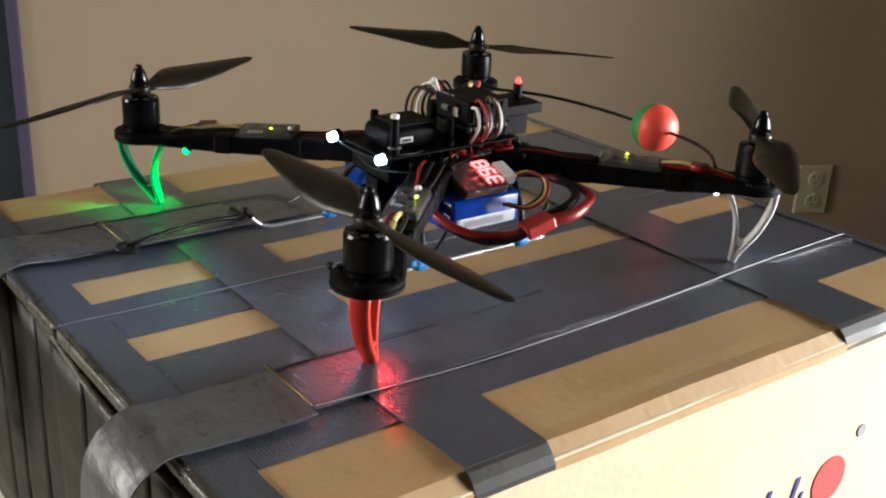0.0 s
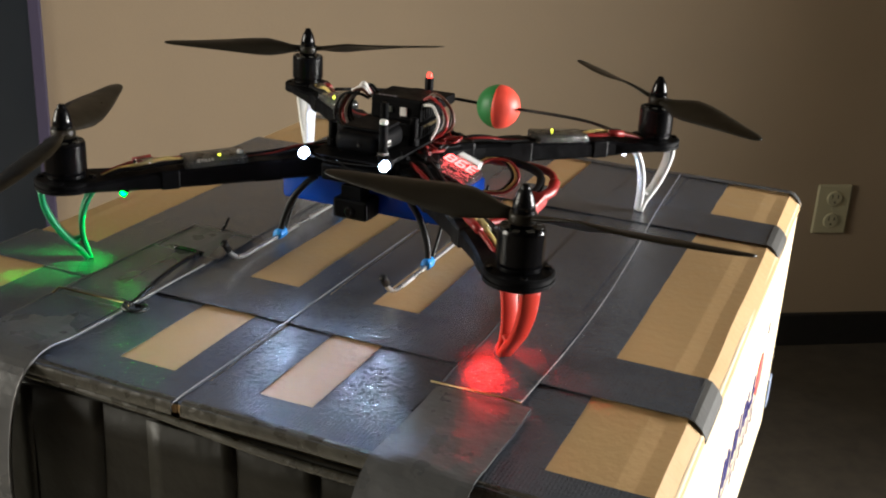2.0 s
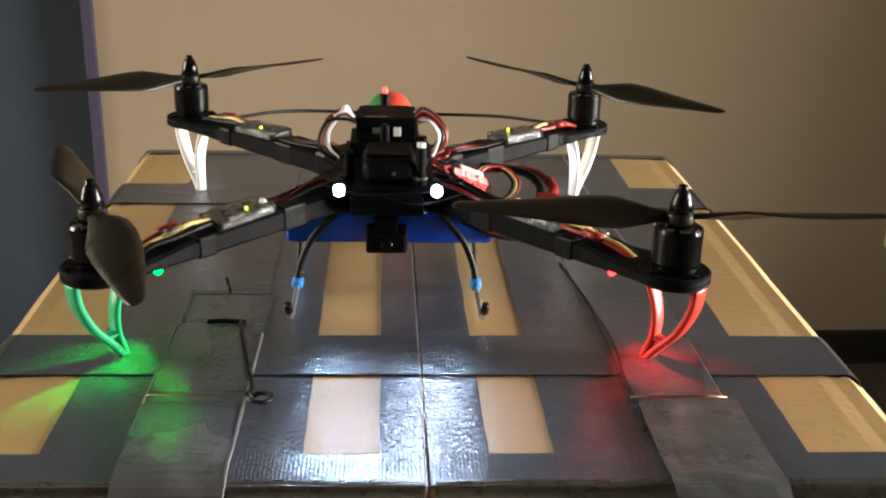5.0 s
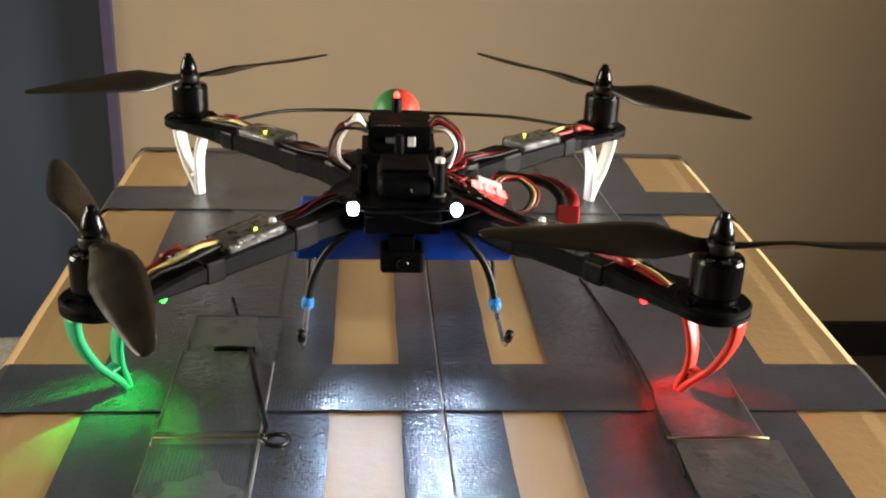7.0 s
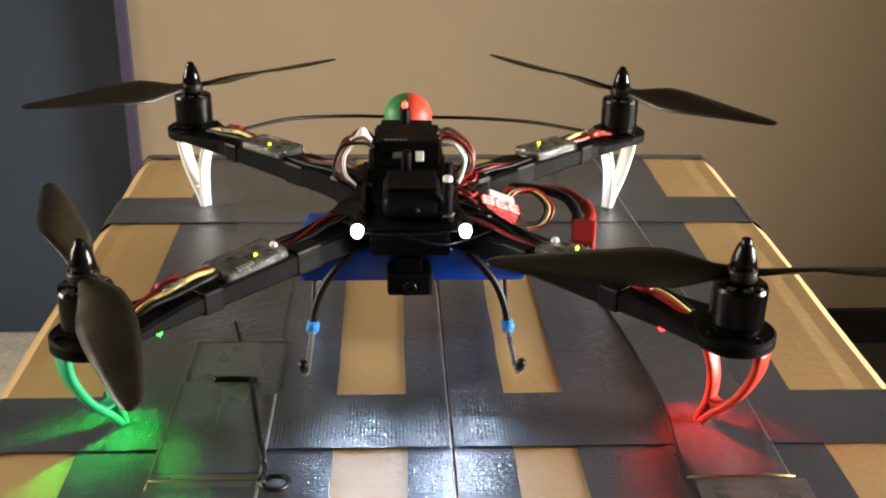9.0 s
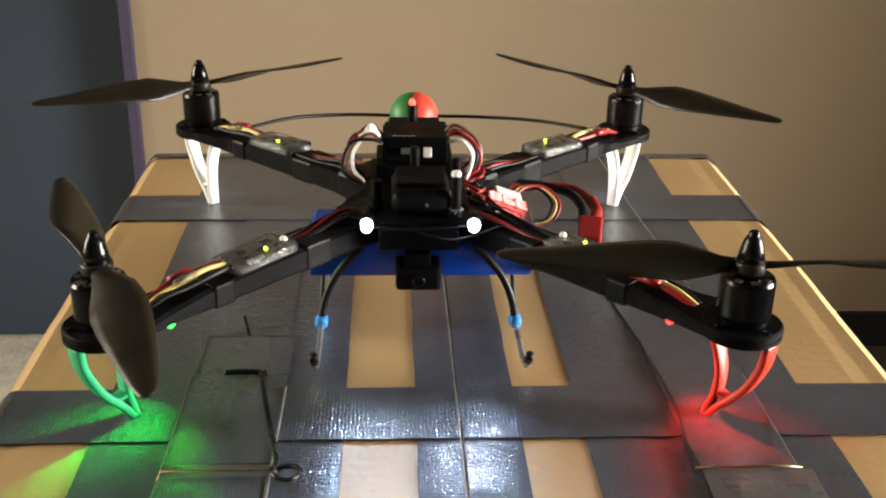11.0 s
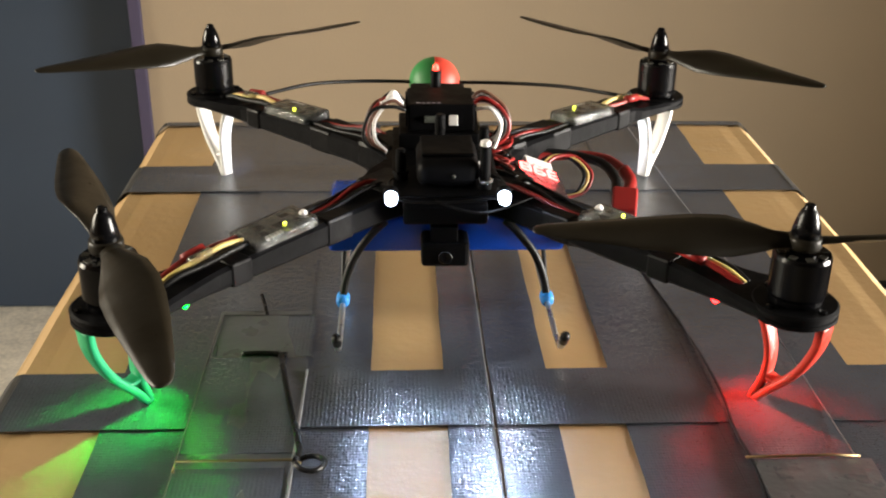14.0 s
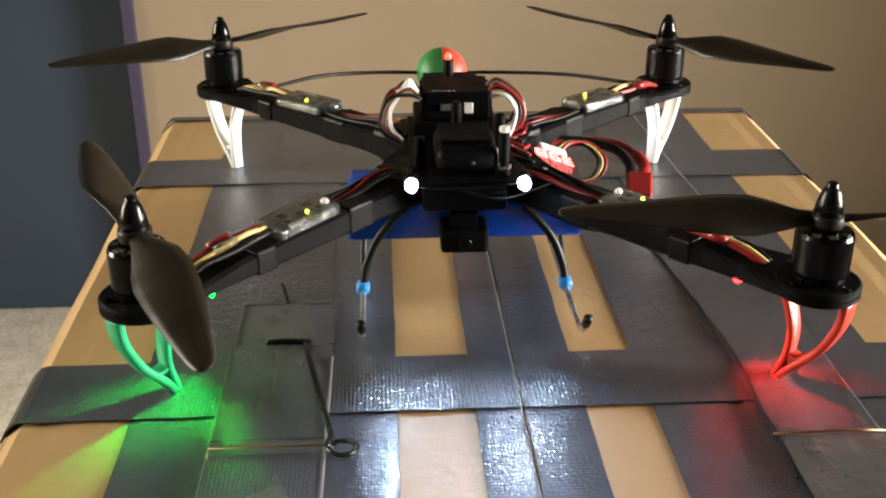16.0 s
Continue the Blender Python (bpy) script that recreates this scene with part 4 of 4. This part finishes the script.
    for k in range(7):
        mt = (M_WBLK, M_WBRN, M_WWHT, M_WRED, M_WBLK, M_WBRN, M_WBLK)[k]
        y, j = 0.004 + 0.0030 * k, 0.0010 * ((k * 3) % 7 - 3)
        p("signal_lead", tube([(-0.024, y, 0.1000), (-0.031, y - 0.002, 0.1060 + j), (-0.040 + j, y - 0.004, 0.1020), (-0.0460 + j, y - 0.006, 0.0925), (-0.0455 + j, y - 0.008, 0.0820), (-0.036, y - 0.010, 0.0745)], 0.0012, 7), mt)
        if k in (1, 2, 3):
            p("signal_lead", tube([(-0.026, y, 0.1020), (-0.031, y - 0.001, 0.1075 + j), (-0.039 + j, y - 0.003, 0.1042)], 0.0013, 7), M_WWHT if k != 3 else M_WRED)
    # tangled red leads at the side
    rng = random.Random(5)
    for k in range(9):
        x0, y0 = 0.030 + 0.006 * rng.random(), -0.028 + 0.0080 * k
        p("tangled_lead", tube([(x0 + rng.uniform(-0.008, 0.010), y0 + rng.uniform(-0.010, 0.010), 0.0700 + rng.uniform(0, 0.0040)) for _ in range(6)], 0.0011, 6, 5), M_WRED if k % 4 else M_WBLK)
    # battery under the frame with strap, label and cable
    bat = p("battery_pack", block(-0.071, 0.072, -0.047, 0.014, 0.0270, 0.0512, 0.0035, 3), M_BLUEPACK, "blue shrink-wrapped battery pack")
    p("battery_label", block(0.062, 0.0726, -0.0435, 0.0100, 0.0285, 0.0380, 0.0015), M_SILVER, parent=bat, smooth=False)
    p("label_print", block(0.0722, 0.0730, -0.036, -0.002, 0.0310, 0.0352), M_INKGREY, parent=bat, smooth=False)
    for k, mt in enumerate((M_WBLK, M_WYEL, M_WRED)):
        e = 0.0025 * k
        p("balance_lead", tube([(0.060 + e, 0.011, 0.0585), (0.068 + e, 0.020, 0.0630), (0.082 + e, 0.024, 0.0615), (0.092 + e, 0.016, 0.0530), (0.086 + e, 0.006, 0.0440), (0.0735, 0.002 - e, 0.0430)], 0.0012, 7), mt, parent=bat)
    p("power_cable", tube([(0.050, -0.052, 0.049), (0.070, -0.058, 0.042), (0.090, -0.046, 0.035), (0.102, -0.028, 0.034), (0.112, -0.018, 0.038)], 0.0028, 10), M_WRED, parent=bat)
    p("power_cable", tube([(0.050, -0.050, 0.046), (0.074, -0.054, 0.037), (0.094, -0.042, 0.031), (0.106, -0.026, 0.031), (0.116, -0.016, 0.038)], 0.0028, 10), M_WBLK, parent=bat)
    plug = p("power_plug", block(-0.008, 0.008, -0.011, 0.011, -0.0045, 0.0045, 0.0014), M_PLUG, "red power plug", smooth=False, m=Matrix.Translation((0.1150, -0.0070, 0.0420)) @ pose(0, 0, 0, 20, 0, -12))
    p("plug_sleeve", tube([(0.118, 0.001, 0.0445), (0.123, 0.016, 0.047), (0.121, 0.030, 0.050)], 0.0042, 10), M_WRED, parent=plug)
    p("plug_sleeve", tube([(0.111, 0.002, 0.045), (0.113, 0.018, 0.049), (0.106, 0.036, 0.053), (0.086, 0.046, 0.055), (0.062, 0.046, 0.056), (0.036, 0.032, 0.0575)], 0.0032, 10), M_WBLK, parent=plug)
    p("plug_sleeve", tube([(0.121, 0.030, 0.050), (0.113, 0.044, 0.052), (0.098, 0.050, 0.053), (0.074, 0.046, 0.054), (0.046, 0.038, 0.0565)], 0.0030, 10), M_WRED, parent=plug)
    # battery alarm with its three lit figures
    F = Matrix.Translation((0.0580, -0.0110, 0.0595)) @ pose(0, 0, 0, 0, 20, 0)
    alarm = p("battery_alarm", block(-0.0150, 0.0150, -0.0240, 0.0120, -0.0030, 0.0030, 0.0012), M_SEGBACK, "battery alarm with lit red figures", smooth=False, m=F)
    p("film_sleeve", block(-0.0160, 0.0160, -0.0270, 0.0125, -0.0036, 0.0046, 0.0018), M_CLEAR, parent=alarm, smooth=False, m=F)
    p("white_socket", block(-0.0085, 0.0100, 0.0128, 0.0230, -0.0015, 0.0060, 0.0008), M_WCON, parent=alarm, smooth=False, m=F)
    for k in range(4):
        p("socket_pin", block(-0.0062 + 0.0042 * k, -0.0047 + 0.0042 * k, 0.0105, 0.0130, 0.0036, 0.0050), M_WCON, parent=alarm, smooth=False, m=F)
    segs = {"a": (0, 1, 1), "g": (0, 0, 1), "d": (0, -1, 1), "f": (-1, 0.5, 0), "b": (1, 0.5, 0), "e": (-1, -0.5, 0), "c": (1, -0.5, 0)}
    for i, lit in enumerate(("abgcd", "abcdfg", "abcdefg")):
        bm = bmesh.new()
        for s in lit:
            u, v, flat = segs[s]
            hw, hh = (0.0026, 0.00075) if flat else (0.00075, 0.0027)
            block(u * 0.0030 - hw, u * 0.0030 + hw, v * 0.0058 - hh, v * 0.0058 + hh, 0, 0.0006, bm=bm)
        bm.transform(F @ Matrix.Translation((0.0090 - 0.0092 * i, 0.0030, 0.0047)) @ pose(0, 0, 0, 0, 0, 180))
        p("lit_figure", bm, M_SEG, parent=alarm, smooth=False)
    # camera box under the nose
    eye = p("camera_box", block(-0.0155, 0.0127, -0.0690, -0.0475, 0.0275, 0.0430, 0.0025, 2), M_BLACK, smooth=False)
    p("camera_lens", lathe([(0, 0), (0.0040, 0), (0.0040, 0.0008), (0.0030, 0.0010), (0.0018, 0.0006), (0, 0.0004)], 24, m=Matrix.Translation((-0.0015, -0.0689, 0.0340)) @ pose(0, 0, 0, 90)), M_GLOSS, parent=eye)
    p("camera_bracket", block(-0.010, 0.006, -0.066, -0.052, 0.0425, 0.0520, 0.0005), M_BLACK, parent=eye, smooth=False)
    # skids of bent rod with blue bands and curved black struts
    for sx in (-0.0620, 0.0600):
        lean = -1 if sx < 0 else 1
        rod = p("skid_rod", tube([(sx, -0.137, 0.0185), (sx, -0.129, 0.0090), (sx, -0.117, 0.0036), (sx, -0.096, 0.0030), (sx, -0.060, 0.0032), (sx, 0.020, 0.0035), (sx, 0.052, 0.0035)], 0.0017, 10), M_ROD, "bent aluminium skid rod")
        p("rod_cap", tube([(sx, -0.1330, 0.0140), (sx, -0.1375, 0.0192), (sx, -0.1390, 0.0210)], 0.0026, 10, curved=False), M_WBLK, parent=rod)
        for y in (-0.064, 0.028):
            p("blue_band", lathe([(0, -0.0050), (0.0036, -0.0050), (0.0041, -0.0032), (0.0041, 0.0032), (0.0036, 0.0050), (0, 0.0050)], 16, m=Matrix.Translation((sx, y, 0.0046)) @ pose(0, 0, 0, 90)), M_BLUEBAND, parent=rod)
            p("skid_strut", tube([(sx, y, 0.0055), (sx - lean * 0.0020, y + 0.002, 0.0170), (sx - lean * 0.0080, y + 0.004, 0.0320), (sx - lean * 0.0180, y + 0.006, 0.0450), (sx - lean * 0.026, y + 0.008, 0.0520)], 0.0024, 10), M_WBLK, "curved black strut", parent=rod)
            p("skid_strut", tube([(sx, y + 0.006, 0.0050), (sx, y + 0.018, 0.0200), (sx - lean * 0.0008, y + 0.026, 0.0300)], 0.0014, 8), M_WBLK, parent=rod)
    # marker ball on a wire between the rear arms
    wire = p("ball_wire", tube([(-0.130, 0.146, 0.0660), (-0.095, 0.188, 0.0620), (-0.050, 0.216, 0.0560), (0.0015, 0.2285, 0.0513), (0.052, 0.216, 0.0545), (0.100, 0.184, 0.0610), (0.138, 0.146, 0.0655)], 0.0015, 8), M_WBLK)
    for s, mt, lb in ((1, M_BALLR, "red half of the ball"), (-1, M_BALLG, "green half of the ball")):
        bm = bmesh.new()
        bmesh.ops.create_uvsphere(bm, u_segments=40, v_segments=24, radius=0.0208)
        bmesh.ops.bisect_plane(bm, geom=bm.verts[:] + bm.edges[:] + bm.faces[:], plane_co=(0, 0, 0), plane_no=(s, 0, 0.0), clear_inner=True)
        bmesh.ops.holes_fill(bm, edges=bm.edges[:])
        p("marker_ball", bm, mt, lb, parent=wire, m=Matrix.Translation((0.0015, 0.2285, 0.0513)))


quadcopter()


def motions():
    for ob, rest in CARRIED:
        walk(ob, [(t, pose(PIVOT[0], PIVOT[1], 0, 0, 0, a) @ rest) for t, a in TURNS])


motions()
